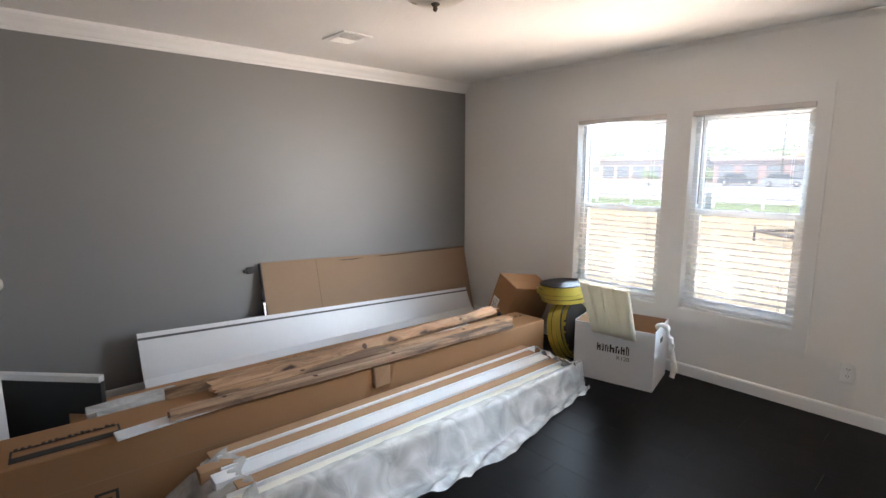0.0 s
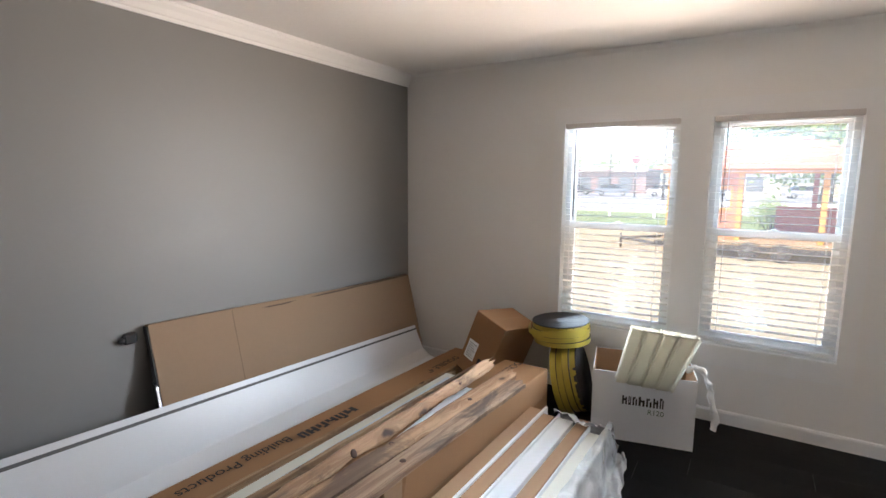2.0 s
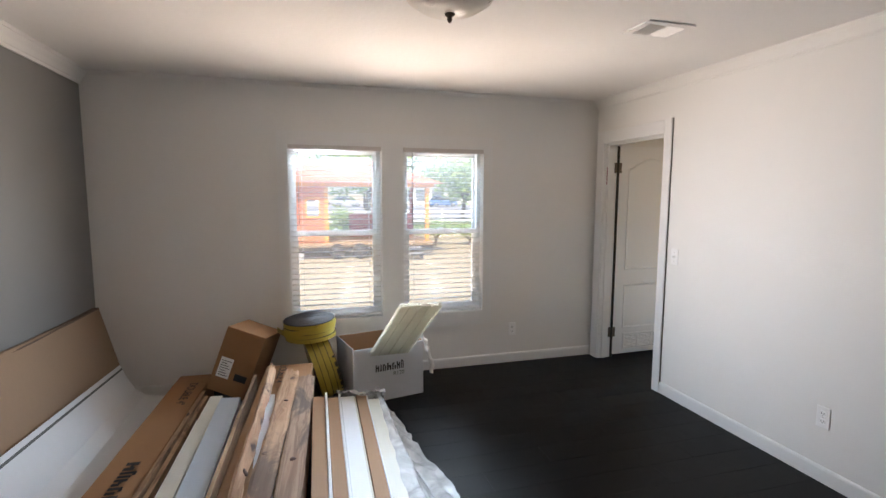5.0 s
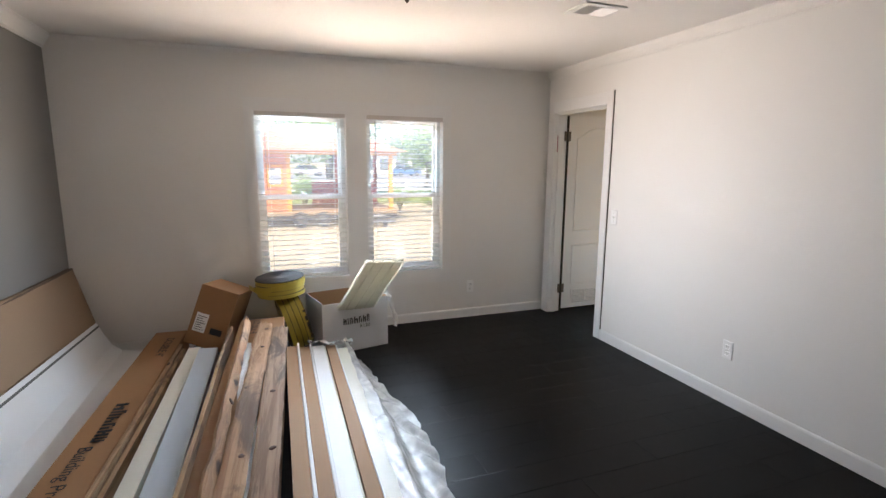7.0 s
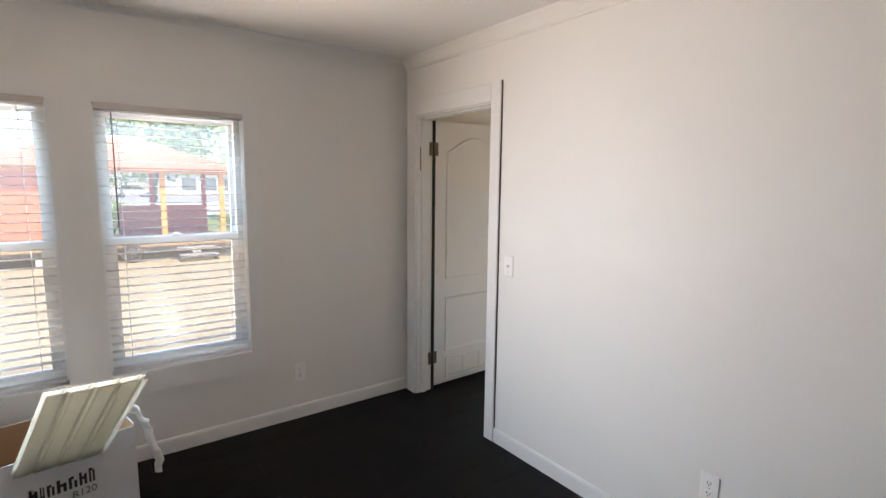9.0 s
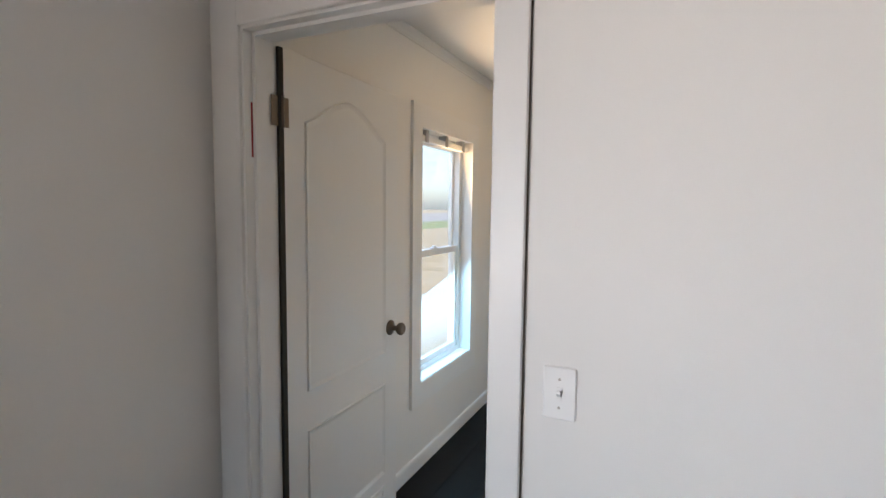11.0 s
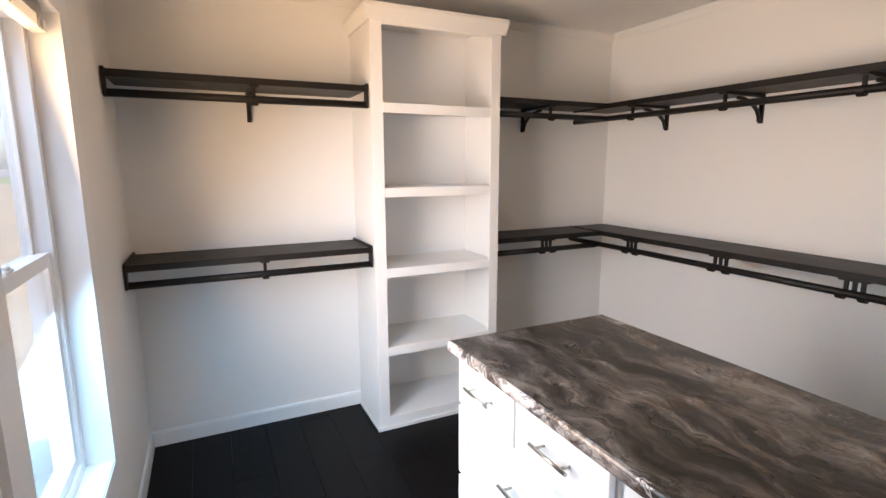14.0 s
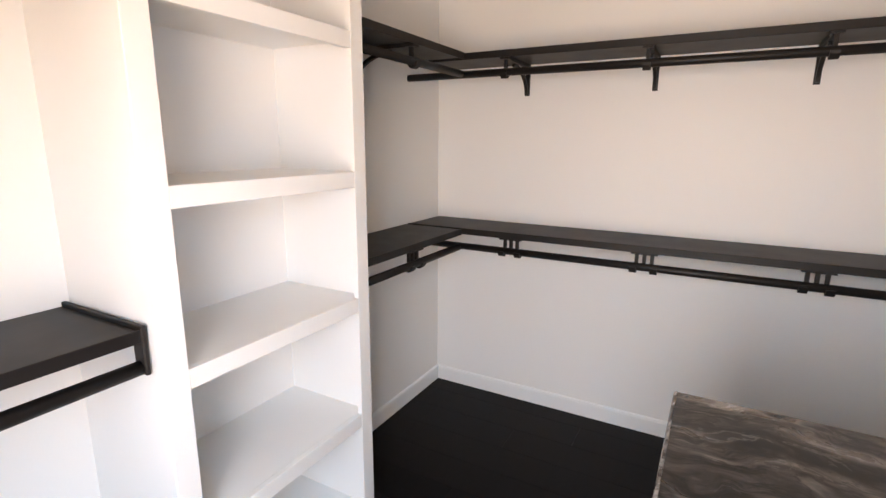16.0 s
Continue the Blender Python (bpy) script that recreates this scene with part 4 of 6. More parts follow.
DARKPL = mat("black_plastic", (0.012, 0.012, 0.012), 0.5, vary=0.1)
FOIL = mat("crumpled_foil", (0.6, 0.6, 0.6), 0.25, metal=0.9, vary=0.2, scale=30, fine=60, bump=0.8)


def warp(bm, amount, seed, freq=2.0):
    for v in bm.verts:
        n = noise.noise_vector(Vector((v.co.x * freq, v.co.y * freq, v.co.z * freq + seed)))
        v.co += n * amount
    return bm


def long_box(u0, u1, v0, v1, z0, z1, cuts=16, bevel=0.004):
    bm = box(u0, u1, v0, v1, z0, z1, bevel)
    for k in range(1, cuts):
        v = v0 + (v1 - v0) * k / cuts
        bmesh.ops.bisect_plane(bm, geom=bm.verts[:] + bm.edges[:] + bm.faces[:], plane_co=(0, v, 0), plane_no=(0, 1, 0))
    return bm


def letter_bars(widths, h, gap, seed=0):
    """A lettering stand-in: upright bars of uneven width and cut, lying in the x, y plane from the origin."""
    rnd = random.Random(seed)
    bm = bmesh.new()
    x = 0.0
    for w in widths:
        top = h * rnd.uniform(0.72, 1.0)
        t = 0.36 * w
        bm_box(bm, x, x + t, 0, top, 0, 0.0006)
        bm_box(bm, x + w - t, x + w, 0, top * rnd.uniform(0.6, 1.0), 0, 0.0006)
        yy = top * rnd.choice((0.0, 0.42, 0.8))
        bm_box(bm, x + t, x + w - t, yy, yy + 0.2 * h, 0, 0.0006)
        x += w + gap
    return bm


def words(text, size, m, material, parent, label=""):
    cu = bpy.data.curves.new("text", "FONT")
    cu.body, cu.size, cu.extrude = text, size, 0.0002
    tmp = bpy.data.objects.new("text", cu)
    me = bpy.data.meshes.new_from_object(tmp)
    bm = bmesh.new()
    bm.from_mesh(me)
    bpy.data.objects.remove(tmp)
    bpy.data.meshes.remove(me)
    bm.transform(m)
    return part("lettering", bm, material, parent, label, local=True)


def bars(widths, h, gap, m, material, parent, seed=0):
    bm = letter_bars(widths, h, gap, seed)
    bm.transform(m)
    return part("print", bm, material, parent, "", local=True)


# cardboard panel pack leaning on the grey wall
card = thing("cardboard_panel_pack", (0.12, -1.1, 0), "tall flat brown cardboard pack leaning on the grey wall", "cardboard box")
bm = bmesh.new()
ends = []
for y, zt in ((-2.17, 0.785), (-1.72, 0.765), (-0.9, 0.72), (-0.05, 0.69)):
    lean = 0.17
    ends.append([bm.verts.new(c) for c in ((0.006, y, zt), (0.036, y, zt + 0.004), (0.036 + lean, y, 0.012), (0.006 + lean, y, 0.002))])
for a, b in zip(ends, ends[1:]):
    for i in range(4):
        bm.faces.new([a[i], a[(i + 1) % 4], b[(i + 1) % 4], b[i]])
bm.faces.new(ends[0][::-1])
bm.faces.new(ends[-1])
bmesh.ops.recalc_face_normals(bm, faces=bm.faces[:])
part("pack", bm, mat("dull_kraft_board", (0.27, 0.18, 0.11), 0.8, vary=0.10, scale=2.5, fine=50, bump=0.10), card)
part("open_end", prism([(0.004, 0.78), (0.034, 0.78), (0.2, 0.02), (0.168, 0.01)], -2.178, -2.1705, "y"), DARKPL, card, "dark open end of the pack")
part("foil_lining", warp(prism([(0.07, 0.52), (0.105, 0.50), (0.16, 0.24), (0.12, 0.25)], -2.192, -2.179, "y"), 0.004, 3, 20), FOIL, card, "crumpled silver foil lining")
part("fold_seam", prism([(0.0365, 0.763), (0.0385, 0.763), (0.205, 0.02), (0.203, 0.02)], -1.722, -1.718, "y"), mat("card_crease", (0.18, 0.12, 0.075), 0.9, vary=0.2), card)
part("top_fold", warp(long_box(0.003, 0.042, -2.168, -0.06, 0, 0.010, 24, 0.002), 0.004, 8, 7), mat("worn_card_edge", (0.12, 0.08, 0.055), 0.9, vary=0.2), card, "dark worn fold along the top", local=True).matrix_basis = Matrix.Translation((-0.12, 1.1, 0.0)) @ Matrix(((1, 0, 0, 0), (0, 1, 0, 0), (0, -0.0455, 1, 0.6885), (0, 0, 0, 1)))
clip = thing("strap_clip", (0.012, -2.3, 0.74), "black plastic strap clip hanging at the pack's end", "clip")
part("clip", join(box(0.001, 0.03, -2.275, -2.215, 0.715, 0.765, 0.008), rod((0.015, -2.27, 0.74), (0.015, -2.29, 0.73), 0.012, 8)), DARKPL, clip)

# white sheet, bent, against the pack
sheet = thing("white_trim_sheet", (0.35, -1.6, 0), "white bent trim sheet with a dark groove, leaning on the pack", "trim sheet")


def sheet_section(f):
    """From the north end (0) to the south end (1): top, upper bend, lower bend, foot."""
    zt = 0.305 + 0.15 * f
    xt = 0.172 - 0.04 * f
    return [(xt, zt), (xt + 0.035, zt - 0.085 - 0.02 * f), (xt + 0.085, 0.125 + 0.05 * f), (xt + 0.15, 0.075 + 0.03 * f), (0.49 - 0.17 * f, 0.045)]


bm = bmesh.new()
rows_ = []
for k in range(13):
    f = k / 12
    y = -0.15 - 2.87 * f
    sec = sheet_section(f)
    rows_.append([bm.verts.new((x, y, z)) for x, z in sec] + [bm.verts.new((x - 0.006, y, z - 0.005)) for x, z in sec[::-1]])
n = len(rows_[0])
for a, b in zip(rows_, rows_[1:]):
    for i in range(n):
        bm.faces.new([a[i], a[(i + 1) % n], b[(i + 1) % n], b[i]])
bm.faces.new(rows_[0])
bm.faces.new(rows_[-1][::-1])
bmesh.ops.recalc_face_normals(bm, faces=bm.faces[:])
part("sheet", bm, mat("trim_sheet_white", (0.68, 0.69, 0.70), 0.36, vary=0.03, scale=3, fine=60), sheet)
bm = bmesh.new()
prev = None
for k in range(13):
    f = k / 12
    y = -0.15 - 2.87 * f
    (xa, za), (xb, zb) = sheet_section(f)[:2]
    cur = [bm.verts.new((xa + (xb - xa) * q + 0.0015, y, za + (zb - za) * q + 0.0012)) for q in (0.28, 0.42)]
    if prev:
        bm.faces.new([prev[0], prev[1], cur[1], cur[0]])
    prev = cur
part("groove", bm, mat("groove_shadow_grey", (0.09, 0.09, 0.09), 0.6), sheet, "dark grey groove line")

# long brown carton with printed top
carton = thing("long_carton", PILE @ pose(-0.832, 0.3, 0, 0, 0, 2.0) @ Matrix.Translation((0, -0.3, 0)), "long flat brown carton with black printed lettering", "cardboard box")
part("carton", warp(long_box(-0.115, 0.105, -1.5, 1.8, 0.0, 0.175), 0.004, 1), KRAFT, carton, local=True)
SOUTHWARD = pose(0, 0, 0, 0, 0, -90)
bars([0.075, 0.05, 0.055, 0.055, 0.055, 0.04], 0.075, 0.012, Matrix.Translation((-0.02, 0.575, 0.1805)) @ SOUTHWARD, INK, carton, 3)
words("Building Products", 0.082, Matrix.Translation((-0.045, 0.15, 0.181)) @ SOUTHWARD, INK, carton, "black printed lettering")
words("DOUBLE 4\"", 0.075, Matrix.Translation((0.0, 1.62, 0.181)) @ SOUTHWARD, INK, carton, "black printed lettering")

# boards on edge and lying, between the cartons


def board(name, label, u0, u1, v0, v1, z0, z1, material, tilt=0.0, twist=0.0, wobble=0.002, seed=0, bevel=0.002, category="board"):
    m = PILE @ Matrix.Translation(((u0 + u1) / 2, (v0 + v1) / 2, z0)) @ pose(0, 0, 0, 0, tilt, twist)
    t = thing(name, m, label, category)
    bm = long_box(-(u1 - u0) / 2, (u1 - u0) / 2, -(v1 - v0) / 2, (v1 - v0) / 2, 0, z1 - z0, 14, bevel)
    part("board", warp(bm, wobble, seed, 3.0), material, t, local=True)
    return t


def ragged_plank(name, label, m, w, l, t, material, seed, fray=0.06, wane=0.008, category="board"):
    """A rough sawn plank from y = 0 to l: uneven edges, a slight bow and splintered ends."""
    rnd = random.Random(seed)
    ob = thing(name, m, label, category)
    bm = bmesh.new()
    nx, ny = 7, 56
    near_cut = [rnd.uniform(0, 0.25) * fray for _ in range(nx + 1)]
    far_cut = [rnd.uniform(0, 1) * fray for _ in range(nx + 1)]
    layers = []
    for top in (1, 0):
        grid = []
        for j in range(ny + 1):
            f = j / ny
            row = []
            for i in range(nx + 1):
                g = i / nx
                y = near_cut[i] + (l - near_cut[i] - far_cut[i]) * f
                side = wane * noise.noise(Vector((round(g) * 5.0 + seed, y * 5, seed))) + 0.4 * wane * noise.noise(Vector((round(g) * 3.0, y * 19, seed)))
                x = (g - 0.5) * w + side * (2 * abs(g - 0.5)) ** 2 + (0.0 if top else 0.003 * (0.5 - g))
                z = (t if top else 0.0) + 0.006 * noise.noise(Vector((seed, y * 1.3, 0.5))) + (0.0022 * noise.noise(Vector((x * 26, y * 7, seed))) - (0.004 if i in (0, nx) else 0.0) if top else 0.0)
                row.append(bm.verts.new((x, y, z)))
            grid.append(row)
        layers.append(grid)
    hi, lo = layers
    for j in range(ny):
        for i in range(nx):
            bm.faces.new([hi[j][i], hi[j][i + 1], hi[j + 1][i + 1], hi[j + 1][i]])
            bm.faces.new([lo[j][i], lo[j + 1][i], lo[j + 1][i + 1], lo[j][i + 1]])
        for i in (0, nx):
            bm.faces.new([hi[j][i], hi[j + 1][i], lo[j + 1][i], lo[j][i]])
    for j in (0, ny):
        for i in range(nx):
            bm.faces.new([hi[j][i], lo[j][i], lo[j][i + 1], hi[j][i + 1]])
    bmesh.ops.recalc_face_normals(bm, faces=bm.faces[:])
    part("board", bm, material, ob, local=True)
    return ob


def knots(t, spots, z, r=0.016):
    for x, y in spots:
        part("knot", warp(lathe([(r * 1.25, -0.002), (r * 1.1, 0.0016), (r * 0.4, 0.0022)], (x, y, z), 14), 0.004, x * 9 + y, 40), KNOT, t, "dark brown knot", local=True)


board("wooden_board", "thin fresh pine board standing on edge beside the carton", -0.702, -0.678, -1.4, 1.42, 0.0, 0.20, PINE_L, twist=1.9, seed=2)
board("wooden_board", "thin splintered pine board standing on edge", -0.668, -0.645, -1.3, 1.36, 0.0, 0.185, PINE_L, twist=2.2, seed=3, wobble=0.004)
board("ivory_trim_board", "ivory trim board lying in the stack", -0.578, -0.505, -1.25, 1.2, 0.202, 0.244, IVORY, twist=2.9, seed=4)
for k in range(4):
    board("stacked_board", "white primed board low in the stack", -0.60, -0.40 - 0.01 * k, -1.2 + 0.03 * k, 1.1 - 0.04 * k, 0.0 + 0.05 * k, 0.049 + 0.05 * k, PRIMED if k % 2 else BLUEW, twist=3.2, seed=5 + k)
board("white_trim_board", "cool white trim board lying tilted in the stack", -0.472, -0.362, -1.35, 1.08, 0.232, 0.276, BLUEW, tilt=3, twist=3.7, seed=9)
board("white_trim_board", "thin white trim board under the tilted one", -0.468, -0.372, -1.3, 1.10, 0.2, 0.226, PRIMED, twist=3.5, seed=10)
board("metal_edge_strip", "bright aluminium edge strip along the boards", -0.357, -0.351, -1.42, 1.0, 0.12, 0.275, mat("aluminium", (0.62, 0.64, 0.66), 0.3, metal=0.9), twist=3.6, seed=11, wobble=0.0, category="metal strip")
# black strip laid into the gap between the boards
board("black_strip", "black strip deep in the stack", -0.343, -0.318, -1.3, 0.8, 0.0, 0.2, DARKPL, twist=3.2, seed=14, category="plastic strip")
board("splintered_board", "splintered pine board on edge against the big carton", -0.312, -0.294, -1.1, 1.1, 0.0, 0.40, PINE_L, twist=2.6, seed=12, wobble=0.006)

# the big carton under the planks
big = thing("big_carton", PILE @ pose(-0.135, -0.3, 0, 0, 0, 1.7) @ Matrix.Translation((0, 0.3, 0)), "long dented brown carton under the planks, with a torn edge", "cardboard box")
bm = long_box(-0.15, 0.15, -1.95, 1.42, 0.0, 0.345, 40, 0.006)
for v in bm.verts:
    v.co += noise.noise_vector(Vector((v.co.x * 4, v.co.y * 1.6, v.co.z * 4))) * 0.006
    if v.co.x > 0.1 and v.co.z > 0.28:
        d = abs(v.co.y + 0.02)
        v.co.x -= 0.035 * math.exp(-(d / 0.06) ** 2)
        v.co.z -= 0.03 * math.exp(-(d / 0.05) ** 2)
part("carton", bm, KRAFT, big, local=True)
part("torn_flap", warp(box(0.11, 0.16, -0.075, 0.03, 0.225, 0.350, 0.004), 0.016, 5, 14), KRAFT_DK, big, "torn cardboard flap", local=True)
part("tape_seam", box(0.1505, 0.1515, -1.9, 1.38, 0.183, 0.187), KRAFT_DK, big, local=True)
m0 = Matrix.Translation((0.02, -1.66, 0.352)) @ pose(0, 0, 0, 0, 0, 90)
frame_bm = wall_with_holes("x", -0.012, 0.36, -0.012, 0.1, 0, 0.0006, [(-0.004, 0.352, -0.004, 0.052)])
frame_bm.transform(m0 @ pose(0, 0, 0, -90, 0, 0) @ Matrix.Diagonal((1, 1, -1, 1)))
part("print_frame", frame_bm, INK, big, local=True)
bars([0.034] * 8, 0.036, 0.010, m0, INK, big, 8)
for k, y in enumerate((-1.6, -1.42)):
    fr = wall_with_holes("y", y, y + 0.085, 0.06, 0.13, 0.1512, 0.1518, [(y + 0.012, y + 0.073, 0.072, 0.118)])
    part("handling_symbol", join(fr, box(0.1512, 0.1518, y + 0.02, y + 0.06, 0.085, 0.1), box(0.1512, 0.1518, y, y + 0.085, 0.042, 0.05)), INK, big, local=True)
words("DOUBLE 4\"", 0.07, Matrix.Translation((-0.06, 1.40, 0.352)) @ SOUTHWARD, INK, big, "black printed lettering")
board("white_trim_strip", "narrow white trim strip lying askew on the carton", -0.145, -0.065, -1.33, 0.88, 0.350, 0.361, PRIMED, twist=7.4, seed=21, wobble=0.001)
p1 = ragged_plank("pine_plank", "weathered knotty pine plank with splintered ends, lying on the big carton", PILE @ pose(-0.108, -0.9, 0.364, 0, 1.5, 1.0), 0.092, 2.12, 0.026, PINE, 22, 0.09)
p2 = ragged_plank("pine_plank", "grey weathered pine plank lying on the big carton", PILE @ pose(0.008, -1.12, 0.362, 0, -1.5, 1.4), 0.098, 2.2, 0.028, PINE_G, 23, 0.07)
slab = ragged_plank("waney_slab", "rough pine slab with bark edge and knots, tipped up on the planks", PILE @ pose(-0.172, -0.92, 0.388, 2.7, 66, 4.9), 0.062, 2.1, 0.018, PINE, 31, 0.14, 0.018)
for t in (p1, p2):
    tagged(t, group="pine planks")
knots(p1, [(-0.02, 1.05), (0.02, 0.45), (0.012, 1.6)], 0.026, 0.011)
knots(p2, [(0.0, 1.2), (0.02, 0.7), (-0.015, 0.25)], 0.028, 0.012)
knots(slab, [(0.004, 1.86), (-0.008, 1.68), (0.006, 0.9)], 0.018, 0.014)

# wrapped bundle of trim boards
BUN = [("kraft", 0.074, 0.205), ("white", 0.016, 0.213), ("kraft", 0.066, 0.203), ("white", 0.013, 0.2), ("white", 0.084, 0.192), ("ivory", 0.013, 0.17), ("kraft", 0.064, 0.188), ("white", 0.008, 0.184), ("ivory", 0.098, 0.165)]
BUNDLE = PILE @ pose(0.05, 0, 0, 0, 0, 3.6)
u = 0.0
bundle_mats = {"kraft": mat("kraft_wrap_pale", (0.38, 0.225, 0.12), 0.75, vary=0.06, scale=3, fine=60), "white": PRIMED, "ivory": IVORY}
for k, (kind, w, zt) in enumerate(BUN):
    off = (0.0, 0.03, -0.05, 0.02, -0.02, 0.03, 0.04, 0.0, -0.03)[k]
    t = thing("trim_board", BUNDLE @ Matrix.Translation((u + w / 2, 0.09 + off, 0.0)), {"kraft": "trim board wrapped in brown kraft paper", "white": "white primed trim board in the wrapped bundle", "ivory": "ivory trim board at the bundle's edge"}[kind], "trim board", group="wrapped trim bundle")
    layers = max(2, int(zt / 0.055))
    hh = zt / layers
    for j in range(layers):
        e = 0.02 * ((j * 7 + k * 3) % 5) / 5
        part("board", warp(long_box(-w / 2 + 0.0006, w / 2 - 0.0006, -1.1 + e, 1.1 - e, hh * j + 0.0004, hh * (j + 1) - 0.001, 10, 0.0015), 0.0012, k + j * 3), bundle_mats[kind] if j == layers - 1 else (IVORY if (j + k) % 2 else bundle_mats["kraft"]), t, local=True)
    u += w + 0.001
END_U = u
film = thing("plastic_wrap", BUNDLE @ Matrix.Translation((0.5, 0, 0)), "crumpled translucent plastic wrap spilling off the bundle", "plastic wrap")
bm = bmesh.new()
grid = []
NV, NS = 150, 26
edge = lambda v: 0.715 - 0.107 * max(0, v) - 0.05 * max(0, v) ** 2 + 0.063 * min(0, v)
for i in range(NV + 1):
    v = -1.25 + 2.55 * i / NV
    row = []
    for j in range(NS + 1):
        s = j / NS
        e = edge(v) + 0.035 * noise.noise(Vector((v * 3.1, 0.3, 1.7))) + 0.012 * noise.noise(Vector((v * 14, 2.3, 0)))
        uu = (END_U - 0.035) + (e - END_U + 0.035) * s
        drop = 0.172 * max(0.0, 1 - (max(0.0, s - 0.24)) / 0.34) ** 1.4 if s > 0.24 else 0.172
        wr = 0.034 * abs(noise.noise(Vector((v * 6 + 4 * s, s * 2.2, 5.1)))) + 0.010 * abs(noise.noise(Vector((v * 15, s * 4.0, 8.0))))
        z = drop + wr * (0.35 + s) + 0.003
        row.append(bm.verts.new((uu - 0.5 + 0.01 * noise.noise(Vector((v * 8, s * 5, 0))), v, z)))
    grid.append(row)
for a, b in zip(grid, grid[1:]):
    for j in range(NS):
        f = bm.faces.new([a[j], a[j + 1], b[j + 1], b[j]])
        f.smooth = True
part("sheet", bm, clear_film(), film, local=True)
bm = bmesh.new()
grid = []
for i in range(31):
    a = i / 30
    row = []
    for j in range(19):
        s = j / 18
        uu = 0.16 + 0.30 * a + 0.03 * noise.noise(Vector((a * 5, s * 4, 2)))
        vv = 1.13 + 0.16 * s + 0.03 * noise.noise(Vector((a * 4, s * 3, 7))) + 0.03 * math.sin(a * 9)
        z = 0.225 - 0.19 * s ** 1.7 - 0.03 * a + 0.045 * abs(noise.noise(Vector((a * 7, s * 5, 3)))) + 0.02 * abs(noise.noise(Vector((a * 19, s * 13, 3))))
        row.append(bm.verts.new((uu - 0.5, vv, max(z, 0.004))))
    grid.append(row)
for p, q in zip(grid, grid[1:]):
    for j in range(18):
        bm.faces.new([p[j], p[j + 1], q[j + 1], q[j]]).smooth = True
part("gathered_end", bm, clear_film(), film, "bunched end of the wrap", local=True)
bm = bmesh.new()
grid = []
for i in range(31):
    a = i / 30
    row = []
    for j in range(15):
        s = j / 14
        row.append(bm.verts.new((0.03 + 0.45 * a - 0.5, -0.9 - 0.32 * s + 0.04 * noise.noise(Vector((a * 5, s * 3, 9))), max(0.215 - 0.05 * a - 0.18 * s ** 1.4 + 0.04 * abs(noise.noise(Vector((a * 9, s * 6, 1)))), 0.004))))
    grid.append(row)
for p, q in zip(grid, grid[1:]):
    for j in range(14):
        bm.faces.new([p[j], p[j + 1], q[j + 1], q[j]]).smooth = True
part("loose_end", bm, clear_film(), film, "loose end of the wrap", local=True)

# clear sleeves and metal strips sticking out at the near end
for k, (uu, vv, ln, mm, lab) in enumerate(((-0.36, -1.38, 0.5, "film", "clear plastic sleeve at the boards' end"), (-0.45, -1.42, 0.4, "film", "clear plastic sleeve at the boards' end"))):
    t = thing("plastic_sleeve", PILE @ pose(uu + 0.06, vv, 0.27, 0, 0, 3.5), lab, "plastic sleeve")
    part("sleeve", warp(long_box(-0.05, 0.05, 0.0, ln, 0.02, 0.06, 10, 0.004), 0.006, 31 + k, 9), clear_film(), t, local=True)

# dark-faced board with a white edge, on its side at the end of the stack
db = thing("dark_faced_board", pose(0.36, -3.47, 0, 0, 0, 44), "black-faced board with a white top edge, standing on its side", "board")
part("board", box(-0.32, 0.29, -0.016, 0.016, 0.0, 0.355, 0.002), DARKPL, db, local=True)
part("white_edge", box(-0.32, 0.29, -0.022, 0.018, 0.356, 0.392, 0.003), PRIMED, db, "white edge strip", local=True)

# open door leaf beyond the stack
od = thing("door_entry", pose(0.03, -3.875, 0, 0, 0, 14), "white interior door standing open by the grey wall", "door", kind="structure")
part("leaf", box(0.0, 0.76, 0.0, 0.035, 0.012, 1.95, 0.002), DOORW, od, local=True)
for za, zb in ((1.0, 1.75), (0.25, 0.88)):
    ring = panel_ring([(0.12, zb), (0.64, zb), (0.64, za), (0.12, za)])
    ring.transform(Matrix.Translation((0, 0.035, 0)) @ Matrix.Diagonal((1, -1, 1, 1)))
    part("panel", ring, DOORW, od, local=True)
part("door_knob", lathe([(0.03, 0.035), (0.03, 0.041), (0.012, 0.048), (0.011, 0.065), (0.025, 0.08), (0.027, 0.092), (0.018, 0.1)], (0.70, 0.0, 0.965), 20, "y"), NICKEL, od, "satin nickel round door knob", local=True)

# small carton tipped onto the stack
ex, eu = Vector((0.209, -0.06, -0.074)).normalized(), Vector((0.145, 0.03, 0.44))
eu = (eu - ex * eu.dot(ex)).normalized()
ey = eu.cross(ex)
mc = Matrix((ex, ey, eu)).transposed().to_4x4()
mc.translation = (0.775, -0.51, 0.21)
sc = thing("small_carton", mc, "small brown carton tipped over onto the stack", "cardboard box")
part("carton", warp(box(0, 0.262, 0, 0.39, 0, 0.435, 0.004), 0.003, 4, 5), KRAFT, sc, local=True)
part("top_seam", box(0.130, 0.132, 0.004, 0.386, 0.4355, 0.4365), KRAFT_DK, sc, local=True)
lab = part("shipping_label", box(0.03, 0.115, -0.0025, -0.0015, 0.10, 0.235), PLATE, sc, "white printed shipping label", local=True)
bm = bmesh.new()
for k in range(7):
    bm_box(bm, 0.04, 0.105 - 0.012 * (k % 3), -0.0033, -0.0026, 0.115 + k * 0.016, 0.119 + k * 0.016)
part("label_print", bm, INK, lab, local=True)
part("black_tape", box(0.15, 0.232, -0.003, -0.0015, 0.105, 0.15), DARKPL, sc, "black tape patch", local=True)

